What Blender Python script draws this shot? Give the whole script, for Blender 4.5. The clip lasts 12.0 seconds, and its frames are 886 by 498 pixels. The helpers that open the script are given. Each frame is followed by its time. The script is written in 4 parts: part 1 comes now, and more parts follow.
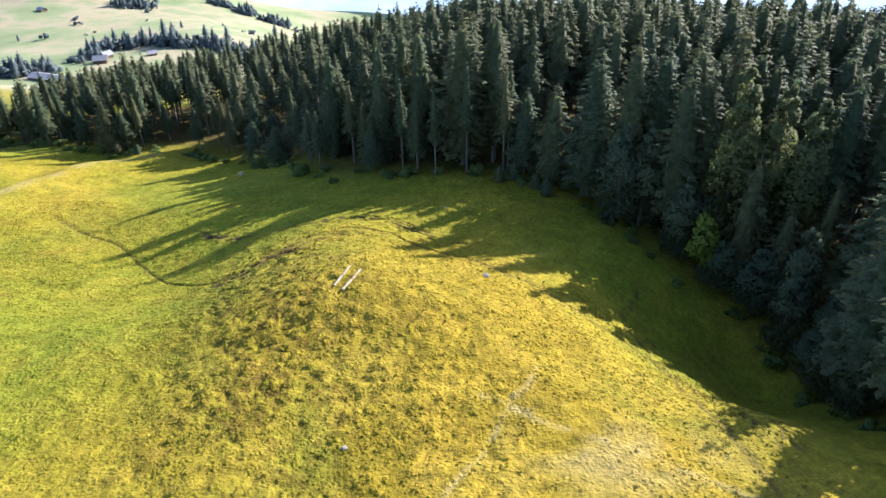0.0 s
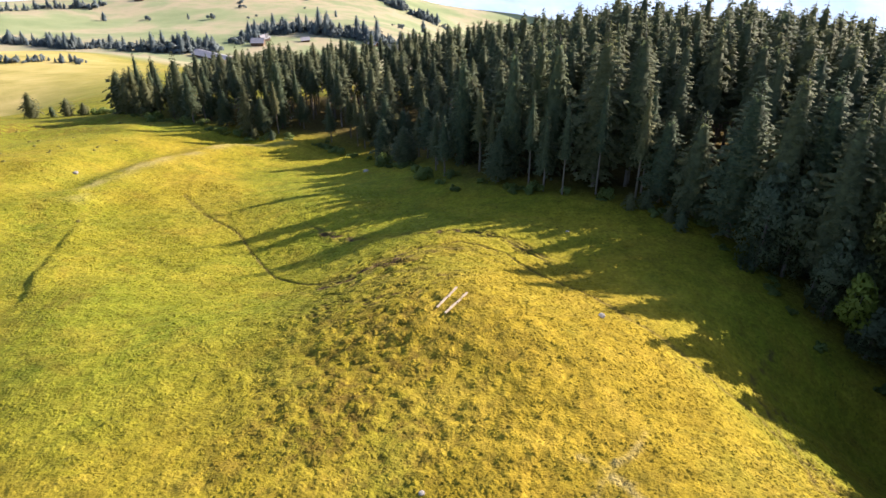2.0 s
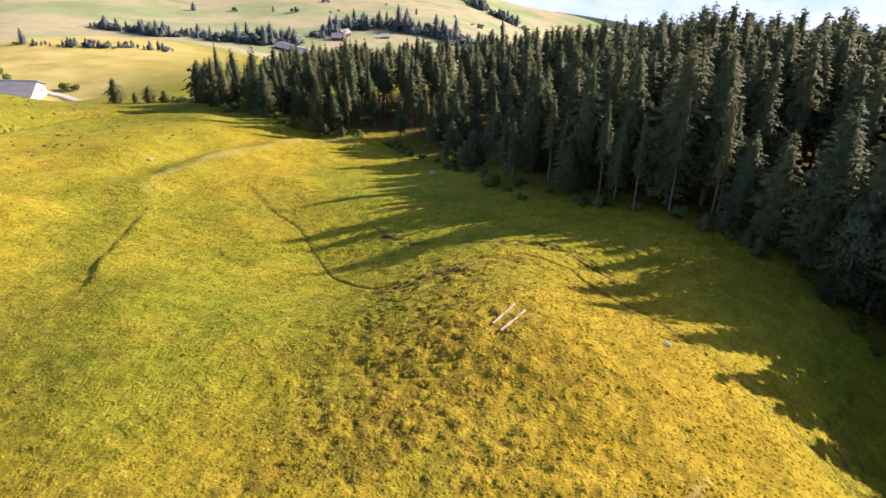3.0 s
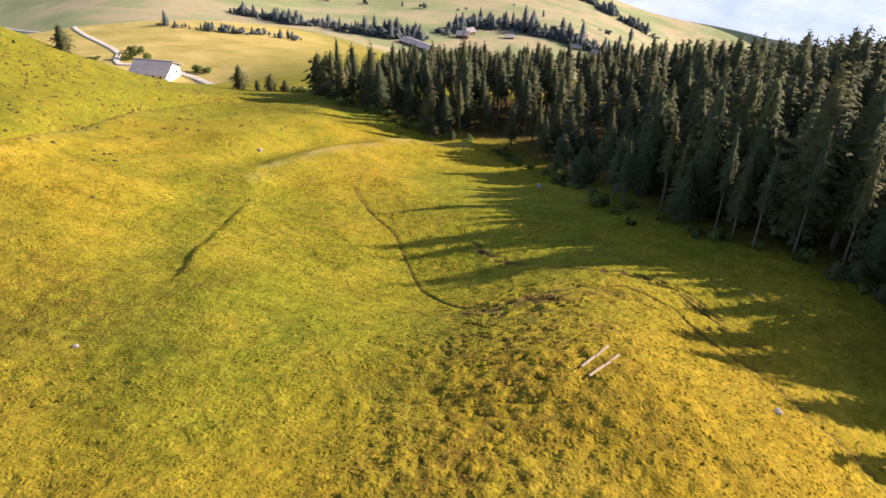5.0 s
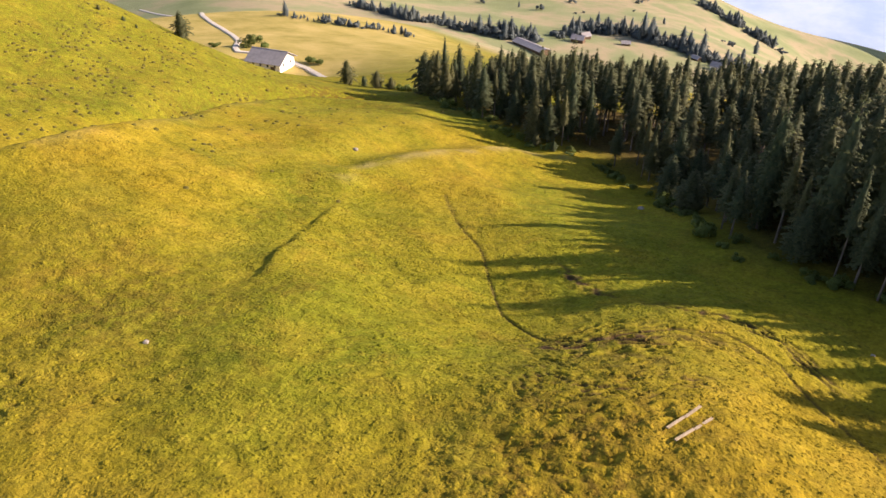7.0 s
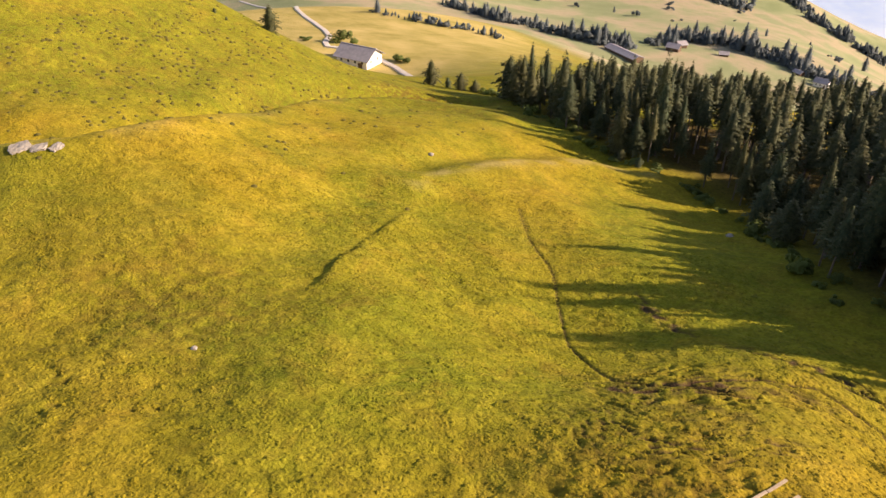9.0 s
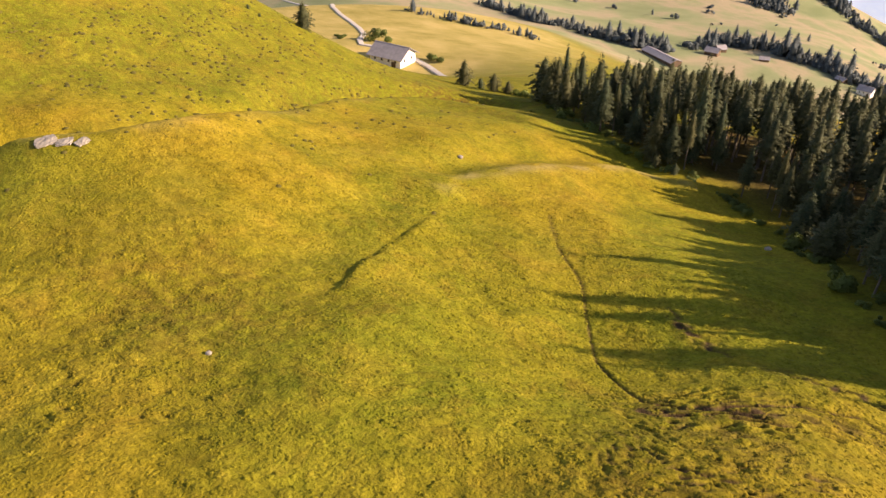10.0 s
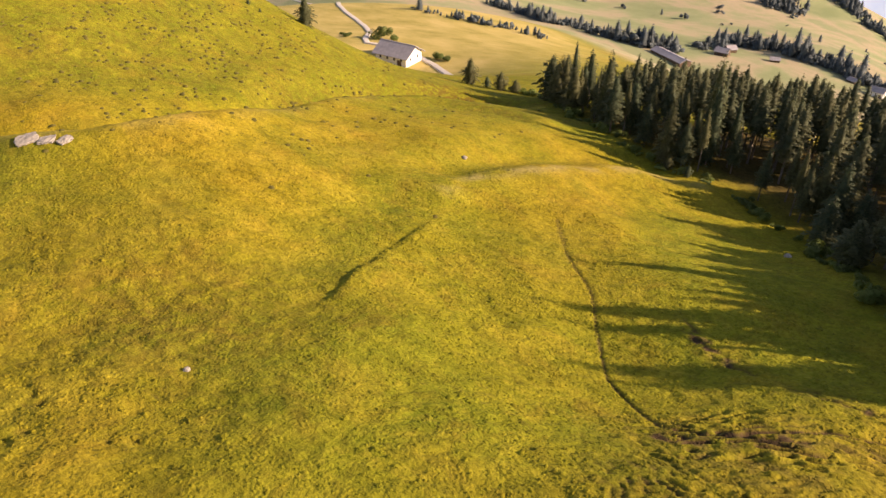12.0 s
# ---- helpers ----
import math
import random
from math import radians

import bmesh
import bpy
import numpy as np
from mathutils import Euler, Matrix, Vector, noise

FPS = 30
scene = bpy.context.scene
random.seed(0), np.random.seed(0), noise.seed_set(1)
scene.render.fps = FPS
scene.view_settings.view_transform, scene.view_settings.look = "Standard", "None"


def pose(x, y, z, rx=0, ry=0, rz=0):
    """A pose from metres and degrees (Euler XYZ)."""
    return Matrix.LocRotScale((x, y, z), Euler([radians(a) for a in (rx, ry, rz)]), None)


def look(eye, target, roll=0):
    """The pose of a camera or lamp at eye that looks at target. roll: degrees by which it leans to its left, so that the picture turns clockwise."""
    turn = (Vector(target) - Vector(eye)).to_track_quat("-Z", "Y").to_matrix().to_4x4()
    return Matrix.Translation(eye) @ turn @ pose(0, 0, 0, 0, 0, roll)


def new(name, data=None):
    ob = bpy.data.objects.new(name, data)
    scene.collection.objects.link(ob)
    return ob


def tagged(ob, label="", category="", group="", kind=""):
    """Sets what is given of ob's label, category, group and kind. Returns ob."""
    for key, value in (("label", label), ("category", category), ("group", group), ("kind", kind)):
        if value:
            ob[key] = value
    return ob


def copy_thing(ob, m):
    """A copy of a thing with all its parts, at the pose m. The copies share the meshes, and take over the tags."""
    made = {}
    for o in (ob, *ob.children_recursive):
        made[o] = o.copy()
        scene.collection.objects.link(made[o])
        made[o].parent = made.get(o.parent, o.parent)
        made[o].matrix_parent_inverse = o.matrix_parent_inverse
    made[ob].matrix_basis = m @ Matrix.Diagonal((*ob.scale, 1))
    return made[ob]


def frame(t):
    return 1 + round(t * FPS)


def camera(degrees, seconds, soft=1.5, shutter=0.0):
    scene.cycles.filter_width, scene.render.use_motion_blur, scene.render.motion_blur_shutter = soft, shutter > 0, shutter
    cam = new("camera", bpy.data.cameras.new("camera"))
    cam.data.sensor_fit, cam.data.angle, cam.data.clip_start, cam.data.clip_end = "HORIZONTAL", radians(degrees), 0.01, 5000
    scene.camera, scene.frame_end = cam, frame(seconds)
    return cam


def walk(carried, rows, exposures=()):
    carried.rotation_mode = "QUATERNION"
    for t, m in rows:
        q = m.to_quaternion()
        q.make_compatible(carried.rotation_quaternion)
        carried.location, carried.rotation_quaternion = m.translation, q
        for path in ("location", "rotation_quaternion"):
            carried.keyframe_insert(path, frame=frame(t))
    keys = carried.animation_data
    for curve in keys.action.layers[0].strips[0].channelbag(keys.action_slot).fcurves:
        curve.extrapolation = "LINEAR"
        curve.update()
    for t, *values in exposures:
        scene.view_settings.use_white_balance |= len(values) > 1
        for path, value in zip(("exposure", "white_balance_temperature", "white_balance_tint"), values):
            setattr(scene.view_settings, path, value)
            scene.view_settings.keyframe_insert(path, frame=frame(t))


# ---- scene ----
cam = camera(61.01, 12.0)
PATH = [
    (0, (-0.00, 0.00, 45.00), (-0.00, 41.71, 17.42), -1.18),
    (0.5, (0.20, 1.36, 44.78), (-1.41, 43.07, 17.25), -1.05),
    (1, (0.27, 2.63, 44.60), (-2.98, 44.27, 17.11), -0.87),
    (1.5, (0.31, 3.95, 44.35), (-5.20, 45.39, 16.93), -0.62),
    (2, (0.40, 5.29, 44.17), (-7.61, 46.34, 16.77), -0.49),
    (2.5, (0.40, 6.58, 44.00), (-9.80, 47.15, 16.61), -0.32),
    (3, (0.34, 7.89, 43.77), (-11.91, 47.88, 16.39), -0.17),
    (5, (-0.23, 12.55, 43.32), (-18.94, 49.95, 15.91), 0.12),
    (5.5, (-0.45, 13.73, 43.16), (-20.58, 50.38, 15.76), 0.16),
    (6, (-0.80, 14.98, 43.01), (-22.29, 50.84, 15.58), 0.19),
    (6.5, (-1.20, 16.23, 42.90), (-24.08, 51.20, 15.45), 0.25),
    (7, (-1.62, 17.38, 42.75), (-25.78, 51.46, 15.29), 0.30),
    (9, (-3.81, 21.81, 41.85), (-31.92, 52.70, 14.37), 0.47),
    (9.5, (-4.52, 22.92, 41.49), (-33.50, 52.98, 13.98), 0.52),
    (10, (-5.22, 23.99, 41.10), (-34.75, 53.51, 13.58), 0.58),
    (10.5, (-5.87, 24.88, 40.70), (-35.48, 54.30, 13.17), 0.58),
    (11, (-6.51, 25.81, 40.22), (-36.20, 55.14, 12.68), 0.53),
    (11.5, (-7.29, 26.81, 39.59), (-37.06, 56.06, 12.05), 0.54),
    (12, (-8.05, 27.67, 38.91), (-37.89, 56.86, 11.39), 0.56),
]

EXPOSURES = [(0.0, 1.80, 5500, 14), (2.5, 1.56, 6500, 21), (5.5, 1.32, 7000, 25), (9.5, 1.18, 7900, 29), (12.0, 1.15, 8200, 31)]
walk(cam, [(t, look(eye, target, roll)) for t, eye, target, roll in PATH], EXPOSURES)

# ---- world and sun ----
SUN_AZIMUTH, SUN_ELEVATION = radians(51), radians(23.2)
world = bpy.data.worlds.new("sky")
scene.world = world
world.use_nodes = True
wn = world.node_tree
sky = wn.nodes.new("ShaderNodeTexSky")
sky.sky_type, sky.sun_disc = "NISHITA", False
sky.sun_elevation, sky.sun_rotation = SUN_ELEVATION, SUN_AZIMUTH
sky.altitude, sky.dust_density = 1200, 2.0
wn.links.new(sky.outputs[0], wn.nodes["Background"].inputs[0])
wn.nodes["Background"].inputs[1].default_value = 0.115
sun_data = bpy.data.lights.new("sun", "SUN")
sun_data.energy, sun_data.angle, sun_data.color = 5.0, radians(0.53), (1.0, 0.9, 0.74)
sun = new("sun", sun_data)
toward_sun = Vector((math.sin(SUN_AZIMUTH) * math.cos(SUN_ELEVATION), math.cos(SUN_AZIMUTH) * math.cos(SUN_ELEVATION), math.sin(SUN_ELEVATION)))
sun.matrix_world = look(toward_sun * 300, (0, 0, 0))


# ---- materials ----
class Nodes:
    """A short hand for node trees."""

    def __init__(self, name):
        self.mat = bpy.data.materials.new(name)
        self.mat.use_nodes = True
        self.tree = self.mat.node_tree
        self.bsdf = self.tree.nodes["Principled BSDF"]
        self.coords = self.tree.nodes.new("ShaderNodeTexCoord").outputs["Object"]

    def put(self, socket, value):
        if isinstance(value, bpy.types.NodeSocket):
            self.tree.links.new(value, socket)
        else:
            socket.default_value = value

    def noise(self, size, detail=4.0, rough=0.55, stretch=(1, 1, 1), warp=0.0):
        m = self.tree.nodes.new("ShaderNodeMapping")
        self.put(m.inputs["Vector"], self.coords)
        m.inputs["Scale"].default_value = stretch
        n = self.tree.nodes.new("ShaderNodeTexNoise")
        self.put(n.inputs["Vector"], m.outputs[0])
        for key, v in (("Scale", 1.0 / size), ("Detail", detail), ("Roughness", rough), ("Distortion", warp)):
            n.inputs[key].default_value = v
        return n.outputs["Fac"]

    def cells(self, size, rough=0.7):
        """Tufts: a rounded height in each cell, and a value of its own."""
        bent = self.tree.nodes.new("ShaderNodeVectorMath")
        wave = self.tree.nodes.new("ShaderNodeTexNoise")
        self.put(wave.inputs["Vector"], self.coords)
        wave.inputs["Scale"].default_value, wave.inputs["Detail"].default_value = 0.9 / size, 3.0
        scaled = self.tree.nodes.new("ShaderNodeVectorMath")
        scaled.operation = "SCALE"
        self.put(scaled.inputs[0], wave.outputs["Color"])
        scaled.inputs["Scale"].default_value = size * rough
        self.put(bent.inputs[0], self.coords)
        self.put(bent.inputs[1], scaled.outputs[0])
        v = self.tree.nodes.new("ShaderNodeTexVoronoi")
        v.feature = "SMOOTH_F1"
        self.put(v.inputs["Vector"], bent.outputs[0])
        v.inputs["Scale"].default_value, v.inputs["Smoothness"].default_value = 1.0 / size, 0.35
        return self.math("SUBTRACT", 1.0, v.outputs["Distance"]), v.outputs["Color"]

    def ramp(self, fac, *stops):
        r = self.tree.nodes.new("ShaderNodeValToRGB")
        self.put(r.inputs[0], fac)
        while len(r.color_ramp.elements) < len(stops):
            r.color_ramp.elements.new(0.5)
        for e, (at, c) in zip(r.color_ramp.elements, stops):
            e.position = at
            e.color = (*c, 1) if isinstance(c, tuple) else (c, c, c, 1)
        return r.outputs[0]

    def mix(self, fac, a, b, kind="MIX"):
        m = self.tree.nodes.new("ShaderNodeMix")
        m.data_type, m.blend_type = "RGBA", kind
        self.put(m.inputs[0], fac)
        for s, v in ((m.inputs[6], a), (m.inputs[7], b)):
            self.put(s, (*v, 1) if isinstance(v, tuple) else v)
        return m.outputs[2]

    def math(self, op, a, b=0.0):
        m = self.tree.nodes.new("ShaderNodeMath")
        m.operation = op
        self.put(m.inputs[0], a)
        self.put(m.inputs[1], b)
        return m.outputs[0]

    def attribute(self, name):
        a = self.tree.nodes.new("ShaderNodeAttribute")
        a.attribute_name = name
        return a.outputs["Fac"]

    def random(self, island=False):
        if island:
            return self.tree.nodes.new("ShaderNodeNewGeometry").outputs["Random Per Island"]
        return self.tree.nodes.new("ShaderNodeObjectInfo").outputs["Random"]

    def finish(self, color, rough=0.8, bump=None, depth=0.05, metal=0.0, gloss=0.3, through_light=0.0):
        self.put(self.bsdf.inputs["Base Color"], (*color, 1) if isinstance(color, tuple) else color)
        self.put(self.bsdf.inputs["Roughness"], rough)
        self.bsdf.inputs["Metallic"].default_value = metal
        self.bsdf.inputs["Specular IOR Level"].default_value = gloss
        if bump is not None:
            b = self.tree.nodes.new("ShaderNodeBump")
            b.inputs["Distance"].default_value = depth
            self.put(b.inputs["Height"], bump)
            self.tree.links.new(b.outputs[0], self.bsdf.inputs["Normal"])
        if through_light:
            t = self.tree.nodes.new("ShaderNodeBsdfTranslucent")
            self.put(t.inputs["Color"], (*color, 1) if isinstance(color, tuple) else color)
            mixed = self.tree.nodes.new("ShaderNodeMixShader")
            mixed.inputs[0].default_value = through_light
            self.tree.links.new(self.bsdf.outputs[0], mixed.inputs[1])
            self.tree.links.new(t.outputs[0], mixed.inputs[2])
            self.tree.links.new(mixed.outputs[0], self.tree.nodes["Material Output"].inputs[0])
        return self.mat


def grass_ground():
    n = Nodes("pasture")
    broad, patch, fine, grain = n.noise(38, 3), n.noise(6.5, 5, 0.62, warp=0.5), n.noise(0.6, 4, 0.6), n.noise(0.17, 3, 0.65)
    tuft, own = n.cells(0.33)
    lush = n.ramp(patch, (0.28, (0.095, 0.116, 0.009)), (0.5, (0.153, 0.160, 0.012)), (0.72, (0.215, 0.202, 0.016)))
    dry = n.ramp(patch, (0.28, (0.163, 0.116, 0.009)), (0.5, (0.250, 0.178, 0.014)), (0.74, (0.335, 0.229, 0.026)))
    mixed = n.mix(n.ramp(n.math("ADD", n.attribute("dry"), n.math("MULTIPLY", n.math("SUBTRACT", broad, 0.5), 1.5)), (0.2, 0.0), (0.85, 1.0)), lush, dry)
    ochre = n.ramp(n.noise(8.0, 5, 0.68, warp=0.8), (0.50, 0.0), (0.70, 0.38))
    speck = n.mix(ochre, mixed, (0.229, 0.137, 0.019))
    green = n.ramp(n.noise(13.0, 4, 0.62, warp=0.6), (0.53, 0.0), (0.70, 0.42))
    speck = n.mix(green, speck, (0.105, 0.127, 0.013))
    mottle = n.noise(1.7, 5, 0.66)
    speck = n.mix(n.ramp(mottle, (0.34, 0.42), (0.50, 0.0)), speck, (0.095, 0.080, 0.010))
    speck = n.mix(n.ramp(mottle, (0.55, 0.0), (0.72, 0.3)), speck, (0.320, 0.238, 0.032))
    tone = n.ramp(n.math("ADD", n.math("MULTIPLY", own, 0.5), n.math("MULTIPLY", grain, 0.5)), (0.25, 0.72), (0.75, 1.22))
    speck = n.mix(1.0, speck, tone, "MULTIPLY")
    # Sparse dark specks painted in for the small shadows of tussocks.
    tuft_shadows = n.math("MULTIPLY", n.ramp(n.noise(0.5, 3, 0.55, warp=0.6), (0.60, 0.0), (0.66, 1.0)), n.ramp(n.noise(11, 3, 0.6), (0.40, 0.1), (0.60, 1.0)))
    speck = n.mix(n.math("MULTIPLY", tuft_shadows, 0.75), speck, (0.064, 0.060, 0.010))
    # Brown of real heath, and of the shade painted between tussocks.
    heath_and_shade = n.ramp(n.noise(1.5, 6, 0.72, stretch=(1, 1, 2)), (0.42, 0.0), (0.56, 0.9))
    speck = n.mix(n.math("MULTIPLY", heath_and_shade, n.attribute("heath_and_shade")), speck, (0.095, 0.060, 0.012))
    # Far slopes: field patches in pale, greyed colours with the distance haze painted in.
    fields = n.noise(120, 6, 0.58, warp=0.25)
    hazed_fields = n.ramp(fields, (0.34, (0.150, 0.180, 0.085)), (0.46, (0.195, 0.218, 0.110)), (0.55, (0.285, 0.238, 0.150)), (0.63, (0.180, 0.205, 0.105)), (0.74, (0.235, 0.232, 0.122)))
    gold = n.ramp(n.noise(26, 6, 0.66, stretch=(1, 1.6, 4)), (0.3, (0.225, 0.195, 0.050)), (0.5, (0.330, 0.268, 0.085)), (0.7, (0.430, 0.330, 0.125)))
    speck = n.mix(n.attribute("golden"), speck, gold)
    speck = n.mix(n.attribute("hazed"), speck, hazed_fields)
    soil = n.ramp(fine, (0.3, (0.034, 0.021, 0.010)), (0.7, (0.085, 0.056, 0.028)))
    color = n.mix(n.attribute("soil"), speck, soil)
    straw = n.ramp(fine, (0.3, (0.27, 0.21, 0.085)), (0.7, (0.40, 0.32, 0.15)))
    color = n.mix(n.attribute("straw"), color, straw)
    bump = n.math("ADD", n.math("MULTIPLY", n.math("MULTIPLY", tuft, 0.34), n.ramp(n.noise(2.2, 3), (0.38, 0.15), (0.62, 1.0))), n.math("ADD", n.math("MULTIPLY", fine, 0.5), n.math("MULTIPLY", grain, 0.24)))
    return n.finish(color, 1.0, bump, 0.30, gloss=0.06)


def needles(name, own, dark, light, tips, through_light=0.45):
    """Conifer sprays: dark and brownish trees side by side, fresh growth paler at the tips."""
    n = Nodes(name)
    grain = n.noise(0.7, 3)
    tree = n.random() if own else n.noise(9, 2, 0.6)
    color = n.mix(n.ramp(tree, (0.3, 0.0), (0.7, 1.0)), dark, light)
    color = n.mix(n.math("MULTIPLY", n.attribute("tip"), 0.45), color, tips)
    color = n.mix(1.0, color, n.ramp(grain, (0.3, 0.6), (0.7, 1.15)), "MULTIPLY")
    return n.finish(color, 0.75, gloss=0.25, through_light=through_light)


def plain(name, dark, light, size, rough=0.8, depth=0.02, metal=0.0, through_light=0.0, vary=0.0, island=False):
    n = Nodes(name)
    a, b = n.noise(size, 4), n.noise(size * 7, 2)
    both = n.math("ADD", n.math("MULTIPLY", a, 0.6), n.math("MULTIPLY", b, 0.4))
    color = n.ramp(both, (0.32, dark), (0.68, light))
    if vary:
        color = n.mix(1.0, color, n.ramp(n.random(island), (0.0, 1.0 - vary), (1.0, 1.0)), "MULTIPLY")
    return n.finish(color, rough, a, depth, metal, through_light=through_light)


GRASS = grass_ground()
NEEDLES = needles("spruce_needles", True, (0.078, 0.110, 0.056), (0.132, 0.138, 0.058), (0.215, 0.200, 0.070), 0.5)
FOREST_NEEDLES = needles("forest_needles", False, (0.078, 0.108, 0.058), (0.126, 0.132, 0.060), (0.205, 0.192, 0.072), 0.5)
PINE_NEEDLES = needles("pine_needles", True, (0.095, 0.130, 0.075), (0.120, 0.148, 0.075), (0.185, 0.210, 0.095), 0.5)
LARCH_NEEDLES = needles("larch_needles", True, (0.130, 0.155, 0.060), (0.155, 0.175, 0.062), (0.230, 0.240, 0.085), 0.55)
LEAVES = plain("green_leaves", (0.095, 0.140, 0.028), (0.200, 0.250, 0.060), 0.5, 0.7, through_light=0.4, vary=0.4)
LIGHT_LEAVES = plain("yellow_green_leaves", (0.13, 0.17, 0.02), (0.24, 0.28, 0.04), 0.5, 0.7, through_light=0.4)
# Distance haze is painted into these needles: paler and bluer than the near trees.
HAZED_NEEDLES = needles("hazed_conifer_needles", False, (0.095, 0.130, 0.140), (0.130, 0.155, 0.150), (0.180, 0.205, 0.195), 0.3)
DARK_TUFTS = plain("dark_shrubs", (0.070, 0.070, 0.015), (0.150, 0.125, 0.024), 0.6, 0.9, through_light=0.4)
BARK = plain("grey_bark", (0.075, 0.060, 0.045), (0.190, 0.160, 0.125), 0.25, 0.9, 0.04)
WHITE_WALL = plain("white_render", (0.62, 0.60, 0.56), (0.80, 0.78, 0.74), 0.8, 0.9)
ROOF_GREY = plain("grey_roof_sheet", (0.20, 0.19, 0.20), (0.32, 0.30, 0.30), 1.5, 0.6)
OLD_WOOD = plain("weathered_planks", (0.20, 0.155, 0.095), (0.34, 0.275, 0.185), 0.3, 0.85, 0.03)
DARK_WOOD = plain("dark_timber", (0.07, 0.045, 0.028), (0.15, 0.095, 0.055), 0.5, 0.8)
GRAVEL = plain("pale_gravel", (0.34, 0.31, 0.26), (0.52, 0.48, 0.42), 0.3, 0.95, 0.03)
STONE = plain("pale_stone", (0.17, 0.155, 0.125), (0.35, 0.315, 0.26), 0.25, 0.9, 0.04)
GLASS = plain("dark_window_glass", (0.02, 0.025, 0.03), (0.05, 0.06, 0.07), 1.0, 0.12)


# ---- shape helpers ----
def mesh_from(name, verts, faces, material, smooth=False):
    me = bpy.data.meshes.new(name)
    me.from_pydata([tuple(v) for v in verts], [], faces)
    me.materials.append(material)
    if smooth:
        me.polygons.foreach_set("use_smooth", [True] * len(me.polygons))
    me.update()
    return me


def part(name, shape, material, parent, label=""):
    """One mesh object under a thing. shape: a bmesh, or a pair of vertices and faces, or a ready mesh."""
    if isinstance(shape, bmesh.types.BMesh):
        me = bpy.data.meshes.new(name)
        shape.to_mesh(me)
        shape.free()
        me.materials.append(material)
    elif isinstance(shape, tuple):
        me = mesh_from(name, *shape, material)
    else:
        me = shape
    ob = new(name, me)
    ob.parent = parent
    return tagged(ob, label)


def box(sx, sy, sz, at=(0, 0, 0), turn=0.0, bevel=0.0):
    """A bevelled block, its base at z = at[2]."""
    bm = bmesh.new()
    bmesh.ops.create_cube(bm, size=1.0)
    bmesh.ops.scale(bm, vec=(sx, sy, sz), verts=bm.verts)
    if bevel:
        bmesh.ops.bevel(bm, geom=bm.edges[:], offset=bevel, segments=1, affect="EDGES")
    bmesh.ops.transform(bm, matrix=pose(at[0], at[1], at[2] + sz / 2, 0, 0, turn), verts=bm.verts)
    return bm


def lattice_noise(x, y, size, seed):
    """Smooth value noise from -1 to 1 over arrays."""
    x, y = x / size, y / size
    ix, iy = np.floor(x), np.floor(y)
    fx, fy = x - ix, y - iy
    fx, fy = fx * fx * (3 - 2 * fx), fy * fy * (3 - 2 * fy)

    def at(a, b):
        v = np.sin(a * 127.1 + b * 311.7 + seed * 74.7) * 43758.5453
        return 2 * (v - np.floor(v)) - 1

    top = at(ix, iy) * (1 - fx) + at(ix + 1, iy) * fx
    low = at(ix, iy + 1) * (1 - fx) + at(ix + 1, iy + 1) * fx
    return top * (1 - fy) + low * fy


# ---- the lie of the land ----
# The mountain falls away all round: height by distance from the brow.
FALL = [(0, 10), (60, 3), (100, -6), (150, -18), (200, -32), (300, -58), (420, -86), (520, -110), (640, -182), (800, -214), (1100, -272), (1450, -338), (1700, -440), (2200, -560), (5000, -640)]
# Knolls, hollows and shoulders: x, y, radius, height.
SWELLS = [
    (0, 38, 22, -1.8),
    (-8, 62, 18, 3.0),
    (22, 60, 22, -0.7),
    (38, 80, 28, -6.0),
    (-30, 50, 20, -1.6),
    (-32, 85, 22, -0.3),
    (-55, 40, 25, -1.8),
    (-60, 80, 25, -3.8),
    (-75, 110, 28, 1.6),
    (-95, 60, 28, 5.5),
    (-115, 100, 30, 0.2),
    (-200, 55, 65, 40.2),
    (-150, 80, 30, 0.5),
    (-165, 125, 30, 6.2),
    (-235, 110, 55, 31.9),
    (-45, 130, 30, -6.8),
    (-10, 95, 25, -2.6),
    (10, 130, 40, 2.2),
    (-140, 175, 40, -0.2),
    (-228, 220, 42, -10.0),
    (34, 58, 16, -11.5),
    (-30, 72, 14, -4.3),
    (-3, 72, 12, -3.1),
    (-120, 80, 22, -1.2),
    (-130, 545, 150, -55),
    (90, 520, 170, -40),
    (-560, 430, 190, 30),
    (-850, 760, 300, 48),
    (-1150, 1150, 420, 40),
    (-300, 1000, 160, 14),
    (-640, 1290, 260, 50),
    (-500, 1340, 150, 30),
    (80, 1230, 310, -130),
]
# Worn lines in the turf: x, y from one end to the other.
COW_TRACK = [(-58.5, 98), (-51.3, 90.5), (-42.5, 83.6), (-37.2, 77.3), (-32.9, 72.3), (-25.2, 68), (-20.4, 69.5), (-16.4, 76), (-11.7, 78.2), (-6.2, 76.8), (2, 69), (7.2, 62.5), (10.2, 61), (14.4, 56.4), (17.9, 55.3), (20.2, 50.6), (19.4, 41.7), (20.7, 34.2), (22, 22)]
TREADS = [
    [(22, 70), (19, 62), (20.5, 52), (23, 42)],
    [(-34, 87), (-30, 84.6), (-26, 82)],
    [(-31, 84), (-28, 82), (-24, 81.4)],
    [(-32.5, 85.3), (-29, 83.2), (-25, 82.8)],
]
DRY_LINES = [[(7.1, 45), (6.1, 41.8), (3.6, 37.6), (1, 32.9), (-2, 27)], [(5, 39.6), (6.9, 38), (12.1, 35.5), (17.2, 32.1), (22, 29)], [(2.6, 41.5), (6.2, 39.2)]]
